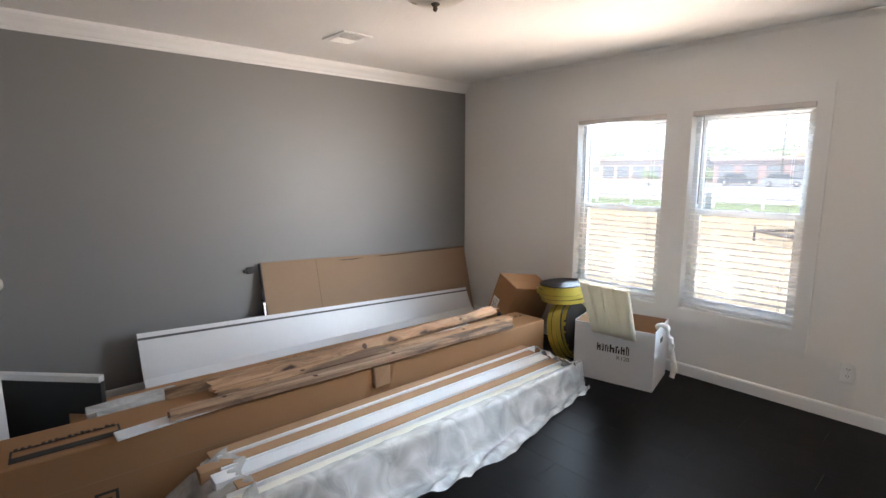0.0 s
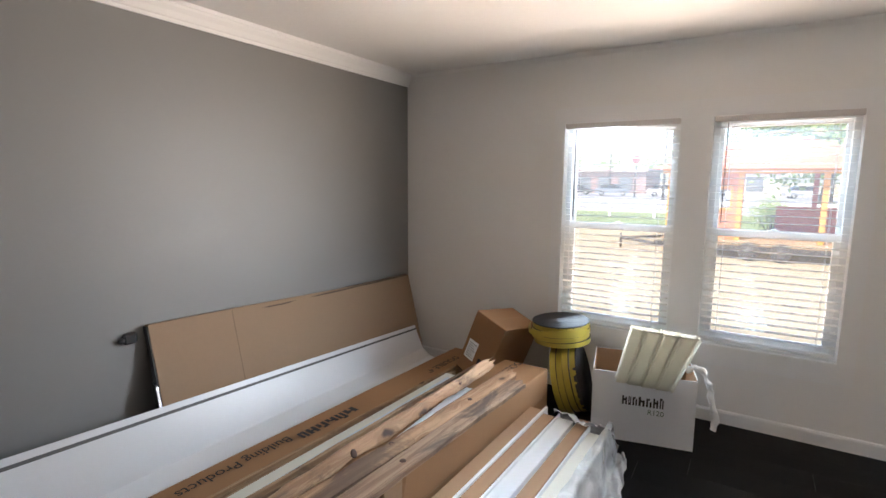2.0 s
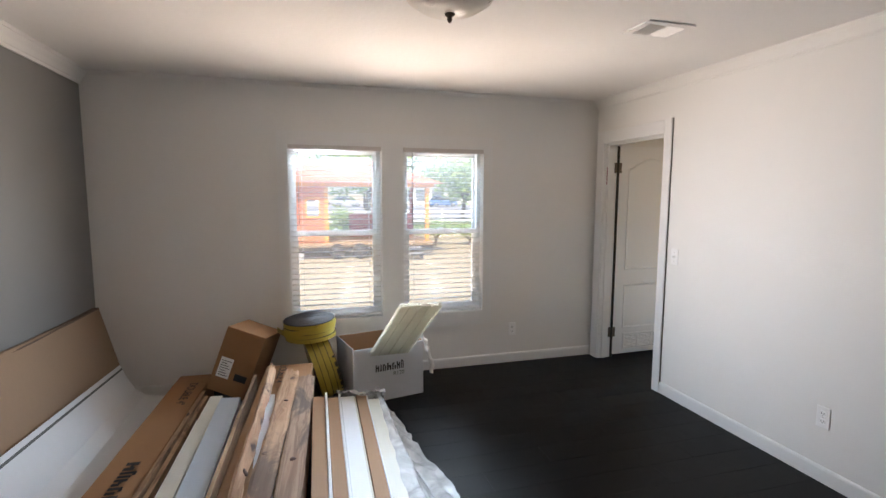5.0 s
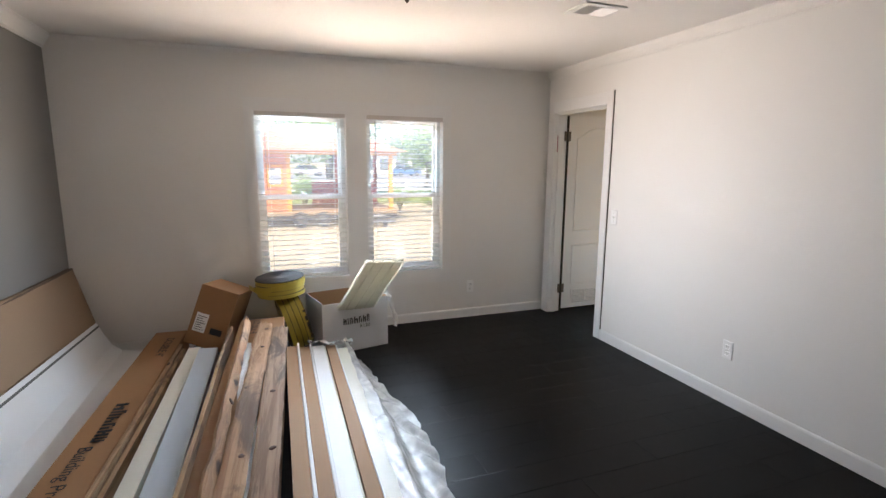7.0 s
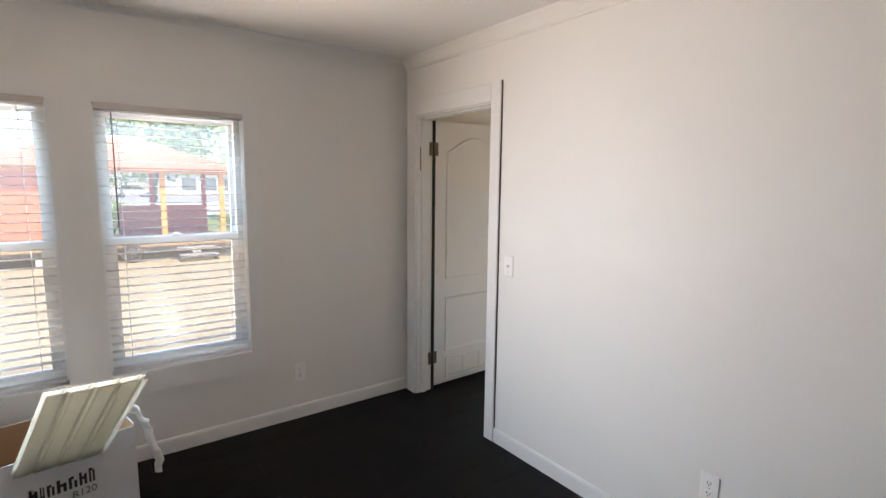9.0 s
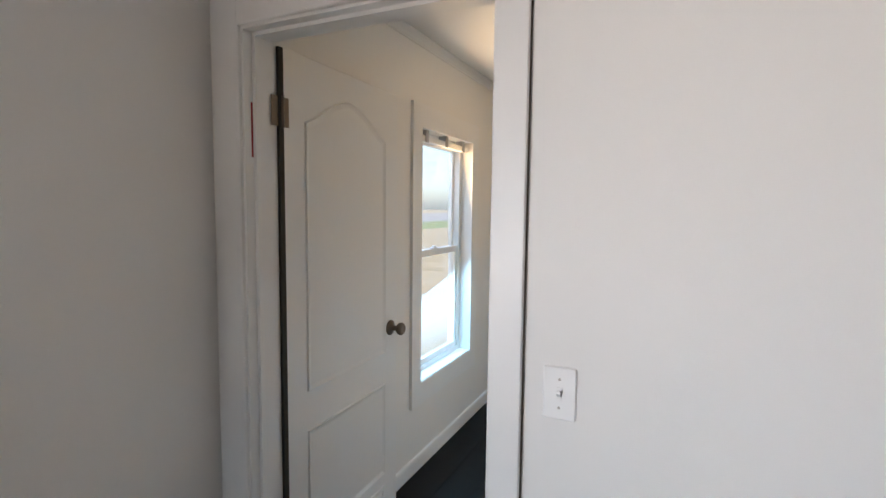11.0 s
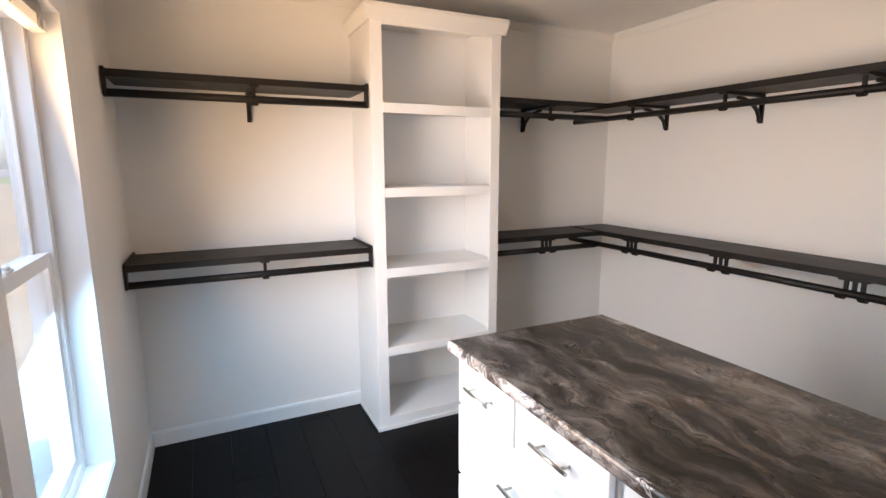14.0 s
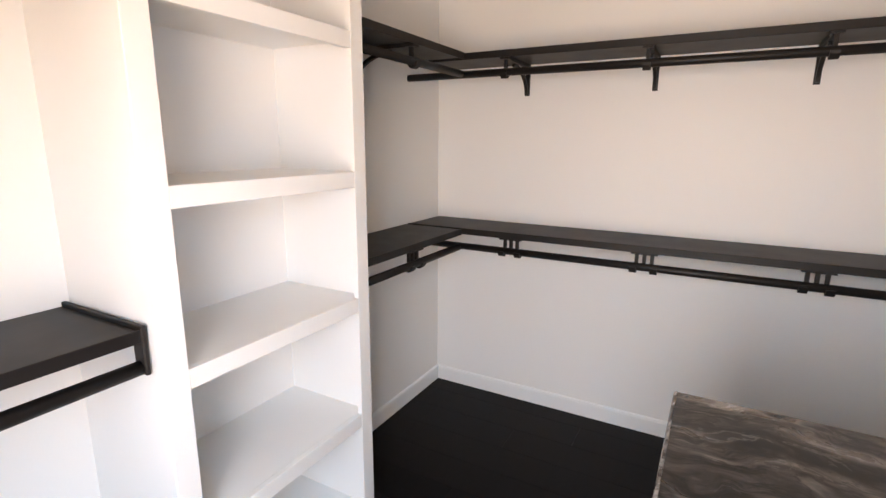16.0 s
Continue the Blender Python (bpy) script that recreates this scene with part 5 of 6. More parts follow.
# coils of yellow edging
YEL = mat("yellow_strapping", (0.46, 0.36, 0.05), 0.35, vary=0.12, scale=10, fine=60, bump=0.1)
BLK = mat("black_rubber_backing", (0.035, 0.033, 0.032), 0.6, vary=0.15, scale=20)


def coil(m, r0, r1, bands, hband, label, seed, loose=False):
    c = thing("edging_coil", m, label, "coil", group="yellow edging coils")
    rnd = random.Random(seed)
    for k in range(bands):
        z = k * (hband + 0.002)
        ox, oy = rnd.uniform(-0.006, 0.006), rnd.uniform(-0.006, 0.006)
        rr = r1 * rnd.uniform(0.985, 1.01)
        part("band", lathe([(rr - 0.012, z), (rr - 0.011, z), (rr, z + 0.0005), (rr, z + 0.001), (rr + 0.0005, z + hband * 0.5), (rr, z + hband - 0.001), (rr, z + hband - 0.0005), (rr - 0.011, z + hband), (rr - 0.012, z + hband)], (ox, oy, 0), 40), YEL, c, local=True)
        part("black_edge", lathe([(rr - 0.014, z + hband), (rr + 0.0015, z + hband - 0.0015), (rr + 0.0015, z + hband + 0.003), (rr - 0.014, z + hband + 0.003)], (ox, oy, 0), 36), BLK, c, local=True)
    # wound spiral seen on top
    bm = bmesh.new()
    top = bands * (hband + 0.002)
    for side in (0,):
        prev = None
        steps = 260
        for i in range(steps + 1):
            a = i / steps
            ang = a * 2 * math.pi * 11
            r = r0 + (r1 * 0.95 - r0) * a
            cur = [bm.verts.new(((r + d) * math.cos(ang), (r + d) * math.sin(ang), zz)) for d, zz in ((0, top - 0.02), (0, top + 0.003), (0.009, top + 0.003), (0.009, top - 0.02))]
            if prev:
                for q in range(3):
                    bm.faces.new([prev[q], prev[q + 1], cur[q + 1], cur[q]])
            prev = cur
    part("winding", bm, BLK, c, "black wound backing", local=True)
    part("core", lathe([(r1 * 0.93, 0.0), (r1 * 0.93, top - 0.012), (0.03, top - 0.012)], (0, 0, 0), 30), BLK, c, local=True)
    return c


c1 = coil(pose(1.455, -0.33, 0.462, 2, -3, 0), 0.04, 0.182, 4, 0.031, "coil of yellow edging tape with black backing, lying flat", 2)
tail = bmesh.new()
prev = None
for i in range(41):
    f = i / 40
    a = math.radians(345 - 150 * min(f, 0.86) / 0.86)
    r = 0.192 + 0.012 * f
    c = Vector((r * math.cos(a), r * math.sin(a), 0.098 - 0.052 * f))
    if f > 0.86:
        c += Vector((math.sin(a), -math.cos(a), 0)) * (f - 0.86) * 0.75
    out_ = Vector((math.cos(a), math.sin(a), 0)) * 0.003
    cur = [tail.verts.new(q) for q in (c, c + out_, c + out_ + Vector((0, 0, 0.036)), c + Vector((0, 0, 0.036)))]
    if prev:
        for q in range(4):
            tail.faces.new([prev[q], cur[q], cur[(q + 1) % 4], prev[(q + 1) % 4]])
    prev = cur
bmesh.ops.recalc_face_normals(tail, faces=tail.faces[:])
part("loose_tail", tail, YEL, c1, "loose yellow tape end", local=True)
coil(pose(1.465, -0.36, 0.2125, 0, 75, 8), 0.04, 0.218, 4, 0.038, "coil of yellow edging tape standing on edge", 5)

# white carton with panel offcuts
fm = pose(1.735, -0.585, 0, 0, 0, 12.5)
fv = thing("white_carton", fm, "open white carton with black lettering, holding panel offcuts", "cardboard box")
W, D, HH, T = 0.545, 0.39, 0.415, 0.005
front = part("front_wall", warp(box(0, W, 0, T, 0, HH - 0.01), 0.002, 1, 3), WHITEBOX, fv, local=True)
part("back_wall", box(0, W, D - T, D, 0, HH), WHITEBOX, fv, local=True)
part("side_wall", box(0, T, T, D - T, 0, HH), WHITEBOX, fv, local=True)
part("side_wall", box(W - T, W, T, D - T, 0, HH), WHITEBOX, fv, local=True)
for nm, q in (("front_lining", (T, W - T, T, T + 0.002, 0.01, HH - 0.012)), ("back_lining", (T, W - T, D - T - 0.002, D - T, 0.01, HH - 0.002)), ("side_lining", (T, T + 0.002, T + 0.002, D - T - 0.002, 0.01, HH - 0.002)), ("side_lining", (W - T - 0.002, W - T, T + 0.002, D - T - 0.002, 0.01, HH - 0.002))):
    part(nm, box(*q), KRAFT_DK, fv, "brown cardboard inside", local=True)
part("floor_panel", box(T, W - T, T, D - T, 0.002, 0.009), KRAFT_DK, fv, local=True)
stand = pose(0, 0, 0, 90, 0, 0)
bars([0.026, 0.014, 0.024, 0.032, 0.028, 0.026, 0.02], 0.062, 0.008, Matrix.Translation((0.165, -0.0016, 0.222)) @ stand, INK, fv, 11)
words("R120", 0.042, Matrix.Translation((0.30, -0.0016, 0.178)) @ stand, mat("green_grey_ink", (0.10, 0.15, 0.08), 0.6), fv, "dark green printed lettering")
part("hand_hole", box(W - 0.0005, W + 0.0008, 0.15, 0.23, 0.30, 0.335), DARKPL, fv, local=True)


def ribbed_panel(m, w, l, label):
    p = thing("vinyl_panel", m, label, "vinyl panel", group="cream panel offcuts")
    pts, n = [], 4
    for k in range(n):
        x = w * k / n
        s = w / n
        pts += [(x, 0.0), (x + s * 0.62, 0.0), (x + s * 0.70, 0.003), (x + s * 0.80, 0.003), (x + s * 0.86, -0.0015), (x + s * 0.95, -0.0015)]
    pts.append((w, 0.0))
    out = pts + [(a, b - 0.0035) for a, b in pts[::-1]]
    bm = prism(out, 0, l, "y")
    for k in range(n):
        s = w / n
        part("rib", box(w * k / n + s * 0.71, w * k / n + s * 0.79, 0.0, l, 0.0032, 0.005, 0.0006), mat("cream_rib", (0.60, 0.56, 0.48), 0.4), p, local=True)
    part("panel", bm, mat("cream_vinyl", (0.72, 0.69, 0.62), 0.4, vary=0.04, scale=5, through_light=0.65), p, local=True)
    return p


top_l, top_r = Vector((1.996, -0.975, 0.812)), Vector((2.288, -0.902, 0.785))
px = (top_r - top_l).normalized()
down = Vector((-0.17, 0.68, -0.71))
down = (down - px * down.dot(px)).normalized()
pz = px.cross(down)
for k in range(2):
    mp = Matrix((px, down, pz)).transposed().to_4x4()
    mp.translation = top_l + pz * (-0.014 * k) * (1 if pz.z > 0 else -1) + down * 0.012 * k + px * 0.008 * k
    ribbed_panel(mp, (top_r - top_l).length, 0.90, "cream ribbed vinyl panel leaning out of the white carton")
rag = thing("cloth_strap", (2.31, -0.36, 0.36), "white cloth strap hanging over the carton's side", "strap")
cu = bpy.data.curves.new("strap", "CURVE")
cu.dimensions, cu.bevel_depth, cu.bevel_resolution = "3D", 0.014, 3
sp = cu.splines.new("BEZIER")
spts = [(2.20, -0.30, 0.40), (2.265, -0.33, 0.432), (2.315, -0.35, 0.36), (2.335, -0.36, 0.26), (2.36, -0.37, 0.19), (2.35, -0.38, 0.12)]
sp.bezier_points.add(len(spts) - 1)
for bp_, c in zip(sp.bezier_points, spts):
    bp_.co = c
    bp_.handle_left_type = bp_.handle_right_type = "AUTO"
tmp = bpy.data.objects.new("strap", cu)
me = bpy.data.meshes.new_from_object(tmp)
bm = bmesh.new()
bm.from_mesh(me)
bpy.data.objects.remove(tmp)
for v in bm.verts:
    v.co += noise.noise_vector(v.co * 26) * 0.016
part("strap", bm, mat("white_cloth", (0.75, 0.74, 0.71), 0.8, fine=200, bump=0.3), rag)

# ---------------- outdoors ----------------
GZ = -0.55
GRASS = ramp_mat("dry_lawn", [(0.2, (0.27, 0.21, 0.12)), (0.5, (0.37, 0.30, 0.18)), (0.8, (0.45, 0.38, 0.25))], 0.7, (1, 1, 1), 0.95, distort=0.8, fine=30, bump=0.5)
ASPH = mat("pale_concrete_road", (0.30, 0.29, 0.28), 0.9, vary=0.1, scale=0.3, fine=20)
setting("ground", box(-400, 400, 0.14, 900, GZ - 0.2, GZ), GRASS, "sunlit tan dry grass lot reaching to the horizon", "ground")
setting("ground_house", box(-400, 400, -400, 0.14, GZ - 0.2, GZ), GRASS, "sunlit tan dry grass round the house", "ground")
setting("lawn", box(-300, 300, 20, 31, GZ, GZ + 0.02), mat("green_lawn", (0.20, 0.24, 0.08), 0.95, vary=0.2, scale=0.5, fine=20, bump=0.3), "yellow-green grass strip along the fence", "lawn")
setting("road", box(-300, 300, 31, 47, GZ, GZ + 0.03), ASPH, "pale concrete road beyond the fence", "road")
setting("pavement", box(-300, 300, 50, 78, GZ, GZ + 0.05), ASPH, "pale parking lot beyond the road", "pavement")
setting("wall_foundation_skirt", box(-0.14, FARX + 0.14, 0.02, 0.12, GZ, -0.121), mat("skirting_grey", (0.5, 0.5, 0.48), 0.6), "grey skirting under the house", "skirting")

ORANGE = mat("orange_stained_boards", (0.60, 0.20, 0.09), 0.6, vary=0.15, scale=2, fine=40, stretch=(0.3, 0.3, 6))
YELLOW = mat("golden_stained_post", (0.72, 0.33, 0.06), 0.55, vary=0.1, scale=3, fine=40)
REDROOF = mat("red_metal_roof", (0.60, 0.19, 0.09), 0.45, vary=0.08, scale=2, fine=30)
DARKRED = mat("dark_red_boards", (0.40, 0.09, 0.07), 0.6, vary=0.15, scale=2, fine=40)
STEEL = mat("dark_trailer_steel", (0.05, 0.05, 0.055), 0.5, metal=0.4)
TYRE = mat("tyre_rubber", (0.03, 0.03, 0.03), 0.8)
CZ = -0.06
cabin = thing("porch_cabin", (2.9, 12.6, GZ), "orange wooden porch cabin with red roof, on a trailer", "cabin")
part("deck", box(0.4, 5.6, 11.7, 14.4, CZ - 0.12, CZ), mat("deck_boards", (0.36, 0.24, 0.14), 0.7), cabin)
wallp = part("front_wall", wall_with_holes("x", 0.5, 2.2, CZ, 1.72, 11.95, 12.05, [(1.62, 1.98, 0.78, 1.32)]), ORANGE, cabin)
for z in np.arange(CZ + 0.1, 1.7, 0.145):
    for a, b in ((0.5, 1.6), (2.0, 2.18)) if 0.74 < z < 1.34 else ((0.5, 2.18),):
        part("board", box(a, b, 11.925, 11.951, z - 0.068, z + 0.066), ORANGE, wallp)
part("side_wall", box(0.45, 0.55, 12.06, 14.2, CZ, 1.72), ORANGE, cabin)
part("inner_wall", box(2.1, 2.2, 12.06, 13.0, CZ, 1.72), ORANGE, cabin)
for x, y in ((0.5, 11.95), (2.2, 11.95), (4.0, 11.95), (5.42, 11.85), (5.42, 14.2), (4.0, 14.2), (2.2, 14.2)):
    part("post", box(x - 0.06, x + 0.06, y - 0.06, y + 0.06, CZ, 1.73), YELLOW if y < 13 else DARKRED, cabin)
for z0, z1 in ((0.6, 0.72),):
    part("window_trim", wall_with_holes("x", 1.57, 2.03, 0.72, 1.38, 11.9, 11.924, [(1.62, 1.98, 0.78, 1.32)]), YELLOW, cabin)
back = part("back_rail_wall", box(3.1, 5.4, 14.1, 14.16, CZ, 0.78), DARKRED, cabin, "dark red half-height porch wall")
for x in np.arange(3.2, 5.4, 0.2):
    part("board", box(x - 0.09, x + 0.09, 14.07, 14.1, CZ, 0.76), DARKRED, back)
part("beam", join(box(0.3, 5.65, 11.85, 11.97, 1.7, 1.86), box(5.5, 5.62, 11.97, 14.3, 1.7, 1.86), box(0.3, 0.42, 11.97, 14.3, 1.7, 1.86)), YELLOW, cabin, "golden yellow eave beam")
bm = bmesh.new()
rz, pk = 1.82, 2.62
base = [bm.verts.new(c) for c in ((0.05, 11.5, rz), (5.9, 11.5, rz), (5.9, 14.7, rz), (0.05, 14.7, rz))]
ridge = [bm.verts.new(c) for c in ((2.2, 13.1, pk), (3.7, 13.1, pk))]
for q in ((base[0], base[1], ridge[1], ridge[0]), (base[1], base[2], ridge[1]), (base[2], base[3], ridge[0], ridge[1]), (base[3], base[0], ridge[0]), tuple(base[::-1])):
    bm.faces.new(q)
roofp = part("roof", bm, REDROOF, cabin, "red metal hip roof")
part("ridge_cap", rod((2.15, 13.1, pk + 0.02), (3.75, 13.1, pk + 0.02), 0.05, 8), mat("white_metal", (0.8, 0.8, 0.8), 0.4), roofp)
tr = thing("flatbed_trailer", (2.6, 12.3, GZ), "dark steel flatbed trailer under the cabin", "trailer")
part("frame", join(box(0.2, 5.6, 11.72, 11.8, CZ - 0.28, CZ - 0.121), box(0.2, 5.6, 14.2, 14.28, CZ - 0.28, CZ - 0.121), *[box(x, x + 0.06, 11.8, 14.2, CZ - 0.26, CZ - 0.121) for x in np.arange(0.4, 5.5, 0.8)]), STEEL, tr)
part("tongue", join(rod((0.25, 11.8, CZ - 0.22), (-0.9, 12.6, CZ - 0.2), 0.045, 8), rod((0.25, 14.2, CZ - 0.22), (-0.9, 12.6, CZ - 0.2), 0.045, 8), rod((-0.9, 12.6, GZ), (-0.9, 12.6, CZ - 0.05), 0.035, 8)), STEEL, tr)
for x in (2.5, 3.2):
    for y in (11.62, 14.38):
        w = part("wheel", lathe([(0.1, -0.08), (0.235, -0.08), (0.243, -0.05), (0.243, 0.05), (0.235, 0.08), (0.1, 0.08)], (x, y, GZ + 0.243), 20, "y"), TYRE, tr)
        part("rim", lathe([(0.05, -0.085), (0.12, -0.082), (0.13, -0.06), (0.13, 0.06), (0.12, 0.082), (0.05, 0.085)], (x, y, GZ + 0.243), 16, "y"), mat("grey_rim", (0.06, 0.06, 0.06), 0.4), w)
for x in (1.4, 4.7):
    blk = thing("concrete_block", (x, 11.75, GZ), "grey concrete block pier under the trailer", "block")
    part("block", box(x - 0.1, x + 0.1, 11.66, 11.86, GZ, CZ - 0.281, 0.01), mat("concrete", (0.45, 0.44, 0.42), 0.9), blk)
st = thing("step_stool", (4.6, 11.2, GZ), "grey metal porch steps on the grass", "steps")
for k in range(2):
    part("tread", box(4.2, 5.1, 11.0 + k * 0.25, 11.26 + k * 0.25, GZ + 0.16 + k * 0.16, GZ + 0.19 + k * 0.16), ASPH, st)
part("side", join(*[box(x, x + 0.03, 11.02, 11.5, GZ, GZ + 0.16) for x in (4.2, 5.07)]), STEEL, st)

# white rail fence
fence = thing("rail_fence", (0, 26, GZ), "white three-rail fence along the lot", "fence")
FENCE = mat("white_fence", (0.85, 0.85, 0.84), 0.5)
posts = None
for x in np.arange(-26, 30, 2.4):
    if posts is None:
        posts = part("post", box(x - 0.06, x + 0.06, 25.94, 26.06, GZ, GZ + 1.0), FENCE, fence)
        fx = x
    else:
        o = new("post", posts.data)
        o.parent = fence
        o.matrix_basis = Matrix.Translation((x - fx, 0, 0))
for z in (0.3, 0.58, 0.86):
    part("rail", box(-27, 30, 25.98, 26.02, GZ + z, GZ + z + 0.12), FENCE, fence)


# shops, vehicles, trees, poles, all far away
def shop(x0, x1, y, h, colour, roof, label):
    s = thing("shop_building", ((x0 + x1) / 2, y, GZ), label, "building")
    wl = part("wall", box(x0, x1, y, y + 14, GZ, GZ + h), mat("shop_" + label[:8], colour, 0.8, vary=0.06, scale=0.5), s)
    part("roof", box(x0 - 0.4, x1 + 0.4, y - 0.6, y + 14.4, GZ + h, GZ + h + 0.7, 0.1), mat("shoproof_" + label[:8], roof, 0.7), s)
    n = int((x1 - x0) / 3.2)
    for i in range(n):
        xx = x0 + 0.8 + i * (x1 - x0 - 1.6) / n
        w = part("window", box(xx, xx + 2.0, y - 0.05, y - 0.001, GZ + 0.7, GZ + 2.6), mat("shop_glass", (0.14, 0.15, 0.16), 0.3), s)
        part("window_frame", wall_with_holes("x", xx - 0.08, xx + 2.08, GZ + 0.62, GZ + 2.68, y - 0.08, y - 0.051, [(xx, xx + 2.0, GZ + 0.7, GZ + 2.6)]), STEEL, w)


shop(-46, -30, 80, 3.6, (0.45, 0.36, 0.30), (0.32, 0.22, 0.18), "tan brick shop with dark windows across the road")
shop(-27, -12, 82, 3.4, (0.30, 0.20, 0.18), (0.35, 0.26, 0.22), "brown brick shop with a flat roof across the road")
shop(-9, 6, 84, 3.2, (0.7, 0.68, 0.64), (0.45, 0.14, 0.08), "white shop with a red roof edge across the road")
shop(16, 40, 90, 3.4, (0.68, 0.66, 0.62), (0.4, 0.38, 0.36), "pale low shop building across the road")


def car(x, y, colour, label, turn=0):
    c = thing("parked_car", pose(x, y, GZ + 0.05, 0, 0, turn), label, "car", group="cars in the lot")
    pm = mat("car_" + label.split()[0], colour, 0.3, coat=0.5)
    part("body", prism([(-2.2, 0.3), (2.2, 0.3), (2.25, 0.75), (1.35, 0.95), (-2.1, 1.0), (-2.25, 0.7)], -0.85, 0.85, "y"), pm, c, local=True)
    cb = part("cabin", prism([(-1.75, 0.98), (1.25, 0.94), (0.55, 1.5), (-1.2, 1.52)], -0.75, 0.75, "y"), mat("car_glass", (0.03, 0.035, 0.04), 0.1), c, local=True)
    part("roof_panel", box(-1.15, 0.5, -0.72, 0.72, 1.5, 1.55, 0.02), pm, cb, local=True)
    for wx in (-1.35, 1.4):
        for wy in (-0.86, 0.86):
            w = part("wheel", lathe([(0.18, -0.1), (0.31, -0.1), (0.33, -0.06), (0.33, 0.06), (0.31, 0.1), (0.18, 0.1)], (wx, wy, 0.33), 18, "y"), TYRE, c, local=True)
            part("rim", lathe([(0.05, -0.104), (0.2, -0.103), (0.2, 0.103), (0.05, 0.104)], (wx, wy, 0.33), 14, "y"), NICKEL, w, local=True)


for x, y, col, lab in ((-25, 66, (0.7, 0.7, 0.7), "white parked car on the pale lot"), (-19, 68, (0.04, 0.04, 0.05), "black parked car on the pale lot"), (-13.5, 66, (0.25, 0.27, 0.3), "grey parked car on the pale lot"),
                       (-7, 67, (0.75, 0.75, 0.74), "white parked car on the pale lot"), (-2.5, 66, (0.06, 0.07, 0.1), "dark parked car on the pale lot"), (8, 70, (0.5, 0.5, 0.52), "silver parked car on the pale lot"), (22, 68, (0.1, 0.2, 0.4), "blue parked car on the pale lot")):
    car(x, y, col, lab, 12)

LEAF_A = mat("leaf_green", (0.22, 0.32, 0.08), 0.6, vary=0.35, scale=0.8, fine=8, bump=0, tint=(0.26, 0.34, 0.08))
BARK = mat("bark", (0.14, 0.10, 0.07), 0.9, vary=0.2)


def tree(x, y, h, r, seed, label, leaves=900, name="tree", trunk_h=0.42):
    rnd = random.Random(seed)
    t = thing(name, (x, y, GZ), label, "tree" if name == "tree" else "shrub")
    bms = [rod((x, y, GZ), (x + 0.1 * r, y, GZ + h * trunk_h), 0.05 * r + 0.03, 10, 0.035 * r + 0.02)]
    tips = []
    for k in range(9):
        a = k * 2.4 + rnd.random()
        e = rnd.uniform(0.35, 0.95)
        q = (x + r * 0.75 * e * math.cos(a), y + r * 0.75 * e * math.sin(a), GZ + h * rnd.uniform(0.5, 0.9))
        bms.append(rod((x + 0.08 * r, y, GZ + h * trunk_h * rnd.uniform(0.75, 1.0)), q, 0.025 * r + 0.01, 6, 0.008 * r))
        tips.append(q)
    part("trunk", join(*bms), BARK, t)
    verts, faces = [], []
    for i in range(leaves):
        tx, ty, tz = rnd.choice(tips)
        d = Vector((rnd.gauss(0, 1), rnd.gauss(0, 1), rnd.gauss(0, 0.75))) * r * 0.27
        c = Vector((tx, ty, tz)) + d
        s = r * rnd.uniform(0.028, 0.062)
        u = Vector((rnd.uniform(-1, 1), rnd.uniform(-1, 1), rnd.uniform(-1, 1))).normalized()
        v = u.orthogonal().normalized()
        b0 = len(verts)
        verts += [c + u * s, c + v * s * 0.6, c - u * s, c - v * s * 0.6 + u.cross(v) * s * 0.3]
        faces.append((b0, b0 + 1, b0 + 2, b0 + 3))
    me = bpy.data.meshes.new("crown")
    me.from_pydata([tuple(v) for v in verts], [], faces)
    me.transform(Matrix.Translation((-x, -y, -GZ)))
    me.materials.append(LEAF_A)
    o = new("crown", me)
    o.parent = t


tree(5.3, 27, 6.4, 3.4, 1, "broad green shade tree behind the cabin", 7000)
tree(12.6, 30, 4.6, 2.8, 2, "round green tree behind the cabin", 5000)
tree(16.5, 38, 5.0, 2.6, 5, "round green tree beyond the fence", 3500)
tree(3.0, 16.6, 1.35, 0.75, 3, "leafy green shrub behind the porch", 2200, "shrub", 0.2)
tree(6.6, 15.2, 0.95, 0.7, 4, "low green shrub beside the porch", 2000, "shrub", 0.2)
tree(7.9, 14.8, 0.8, 0.6, 6, "low green shrub beside the porch", 1800, "shrub", 0.2)
tree(-19, 57, 2.3, 1.2, 7, "small green tree at the lot's edge", 1500)
tree(-26, 58, 2.2, 1.1, 8, "small green tree at the lot's edge", 1500)
for k in range(7):
    tree(-62 + k * 9, 112 + (k % 3) * 5, 7.5 + (k % 2), 5, 20 + k, "far green tree behind the shops", 1000)
for k in range(5):
    tree(20 + k * 11, 120 + (k % 2) * 6, 8, 5.5, 40 + k, "far green tree behind the shops", 1000)
for x, y in ((-5.2, 52), (9.4, 60), (13.8, 58), (-16.0, 75)):
    p = thing("utility_pole", (x, y, GZ), "tall grey wooden utility pole by the road", "pole", group="utility poles")
    part("pole", rod((x, y, GZ), (x, y, GZ + 9.5), 0.14, 8, 0.1), BARK, p)
    part("crossarm", box(x - 1.1, x + 1.1, y - 0.06, y + 0.06, GZ + 8.6, GZ + 8.75), BARK, p)
sg = thing("roadside_sign", (-9.5, 60, GZ), "round red and white roadside sign on a pole", "sign")
part("pole", rod((-9.5, 60, GZ), (-9.5, 60, GZ + 4.4), 0.1, 8), STEEL, sg)
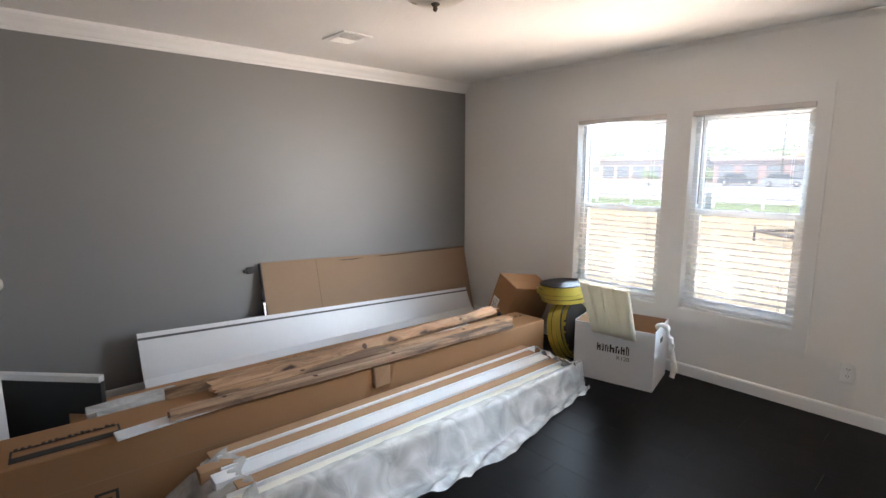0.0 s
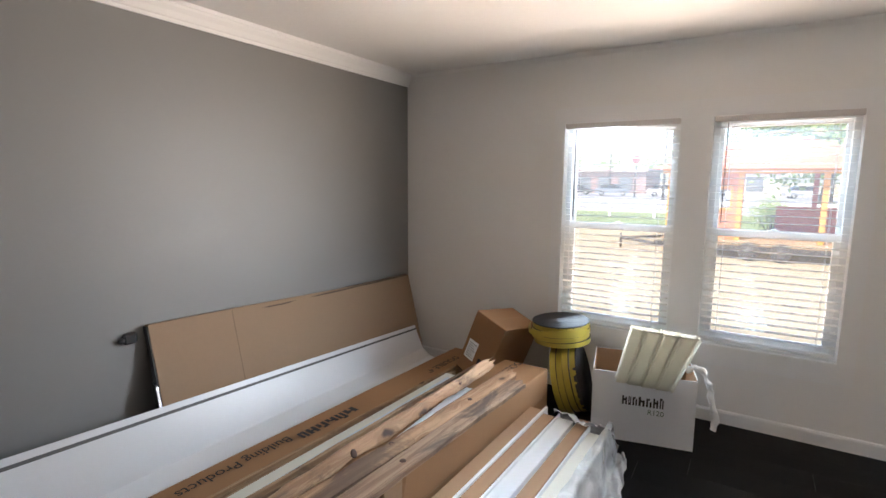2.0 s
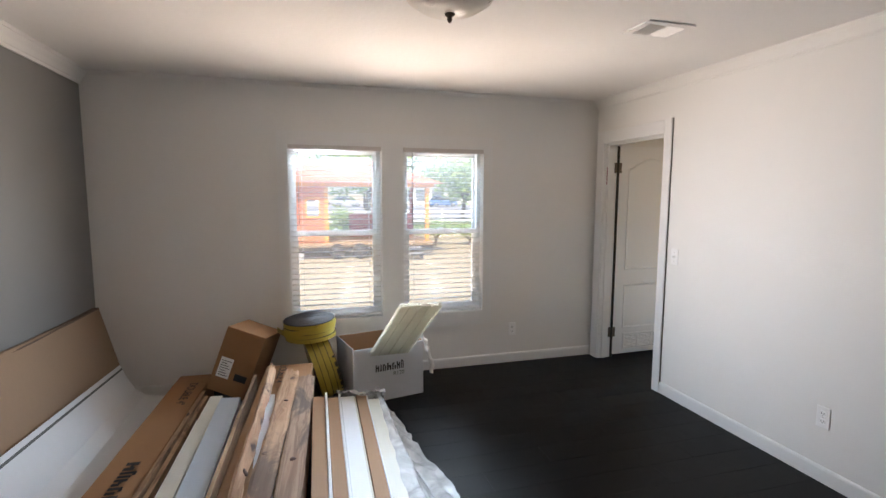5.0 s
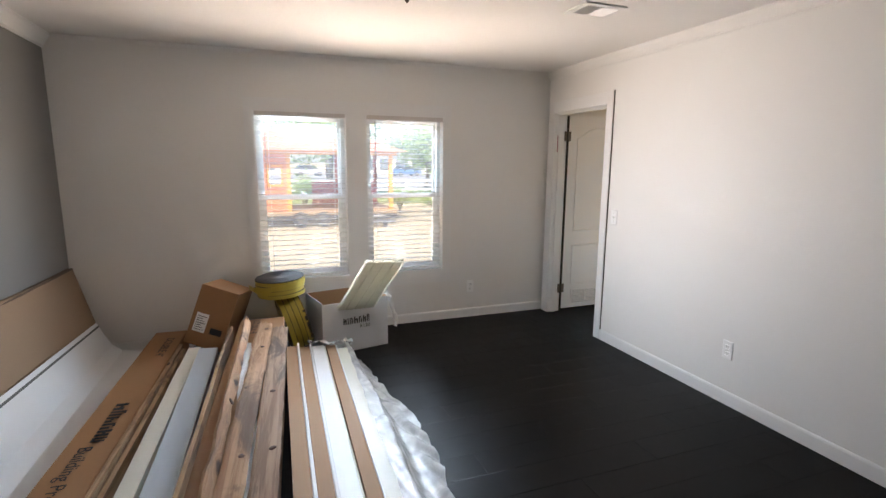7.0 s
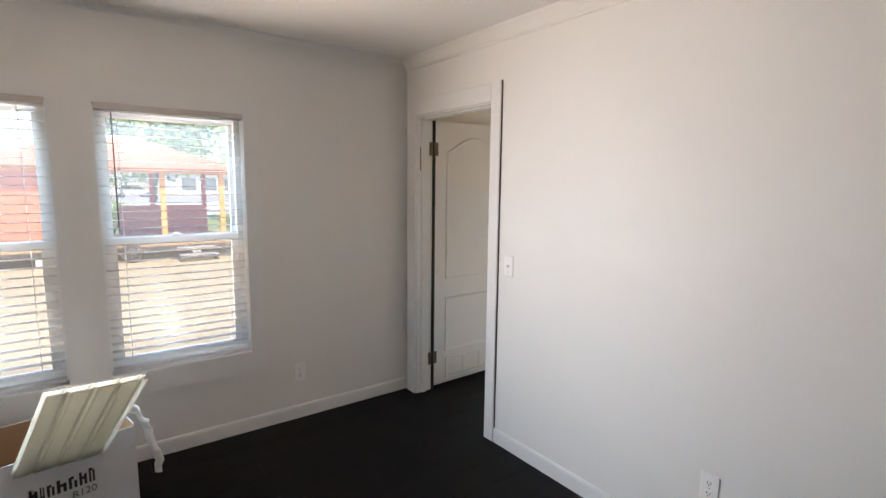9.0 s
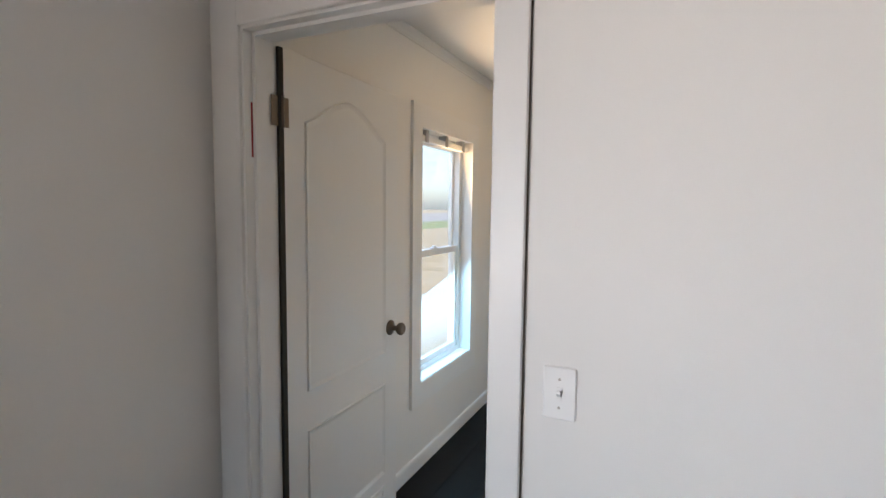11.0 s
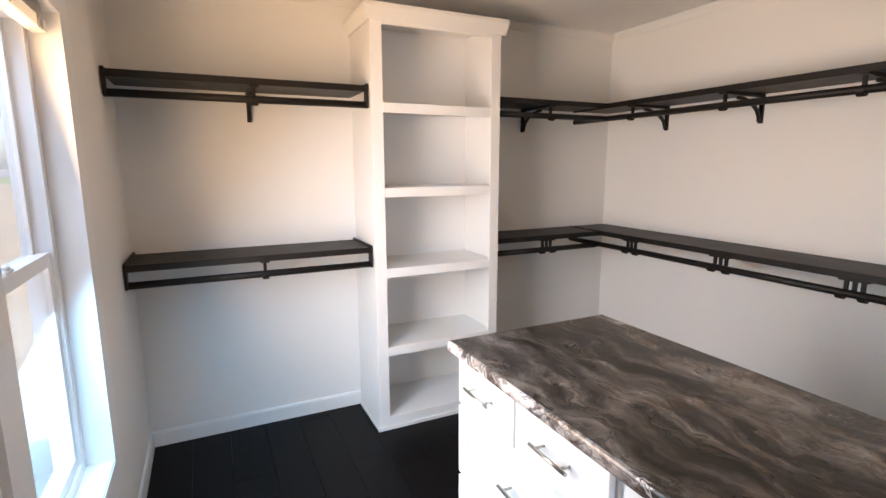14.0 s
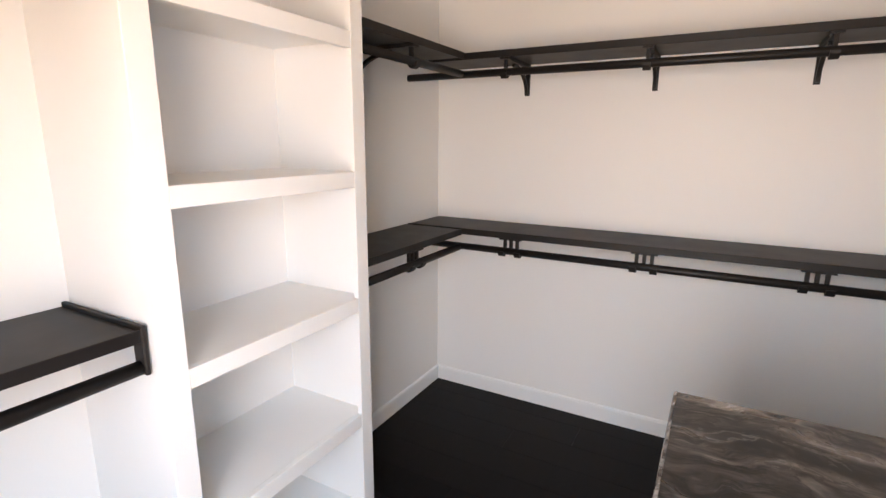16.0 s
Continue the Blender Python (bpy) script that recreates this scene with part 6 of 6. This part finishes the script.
part("disc", rod((-9.5, 59.9, GZ + 4.6), (-9.5, 60.1, GZ + 4.6), 0.5, 24), mat("sign_red", (0.45, 0.06, 0.05), 0.5), sg)
ut = thing("utility_box", (-6.3, 22.5, GZ), "grey metal utility cabinet on the grass", "utility box")
part("cabinet", box(-6.8, -5.8, 22.1, 22.9, GZ, GZ + 0.95, 0.03), mat("utility_grey", (0.3, 0.32, 0.33), 0.5), ut)

# ---------------- floor planks ----------------
PW, PL = 0.178, 1.22
made = {}
rnd = random.Random(9)
bm_rest = bmesh.new()
count = 0
row = 0
y = -0.014
while y > BACK:
    y0 = max(y - PW, BACK)
    x = 0.0 - (row % 3) * 0.41 - rnd.uniform(0, 0.2)
    while x < FARX:
        xa, xb = max(x, 0.0), min(x + PL, FARX)
        if xb - xa > 0.03:
            inside = (xb < EAST + 0.3 and y > -2.9) or (xa > EAST - 0.6 and y > -2.95)
            if inside and count < 290:
                key = (round(xb - xa, 3), round(y - y0, 3))
                if key not in made:
                    b = bmesh.new()
                    w, l = key[1], key[0]
                    lo = [b.verts.new(c) for c in ((0.0002, 0.0002, -0.0038), (l - 0.0002, 0.0002, -0.0038), (l - 0.0002, w - 0.0002, -0.0038), (0.0002, w - 0.0002, -0.0038))]
                    hi = [b.verts.new(c) for c in ((0.0007, 0.0007, 0.0), (l - 0.0007, 0.0007, 0.0), (l - 0.0007, w - 0.0007, 0.0), (0.0007, w - 0.0007, 0.0))]
                    b.faces.new(hi)
                    for i in range(4):
                        b.faces.new([lo[i], lo[(i + 1) % 4], hi[(i + 1) % 4], hi[i]])
                    me = bpy.data.meshes.new("plank")
                    b.to_mesh(me)
                    b.free()
                    me.materials.append(FLOOR_MAT)
                    made[key] = me
                o = new("plank", made[key])
                o.parent = floor
                o.matrix_basis = TRUE_SIZE @ Matrix.Translation((xa, y0, 0.0))
                count += 1
            else:
                bm_box(bm_rest, xa + 0.001, xb - 0.001, y0 + 0.001, y - 0.001, -0.0038, 0.0)
        x += PL
    y -= PW
    row += 1
rest = part("plank_field", bm_rest, FLOOR_MAT, floor)
tagged(rest, kind="stuff")
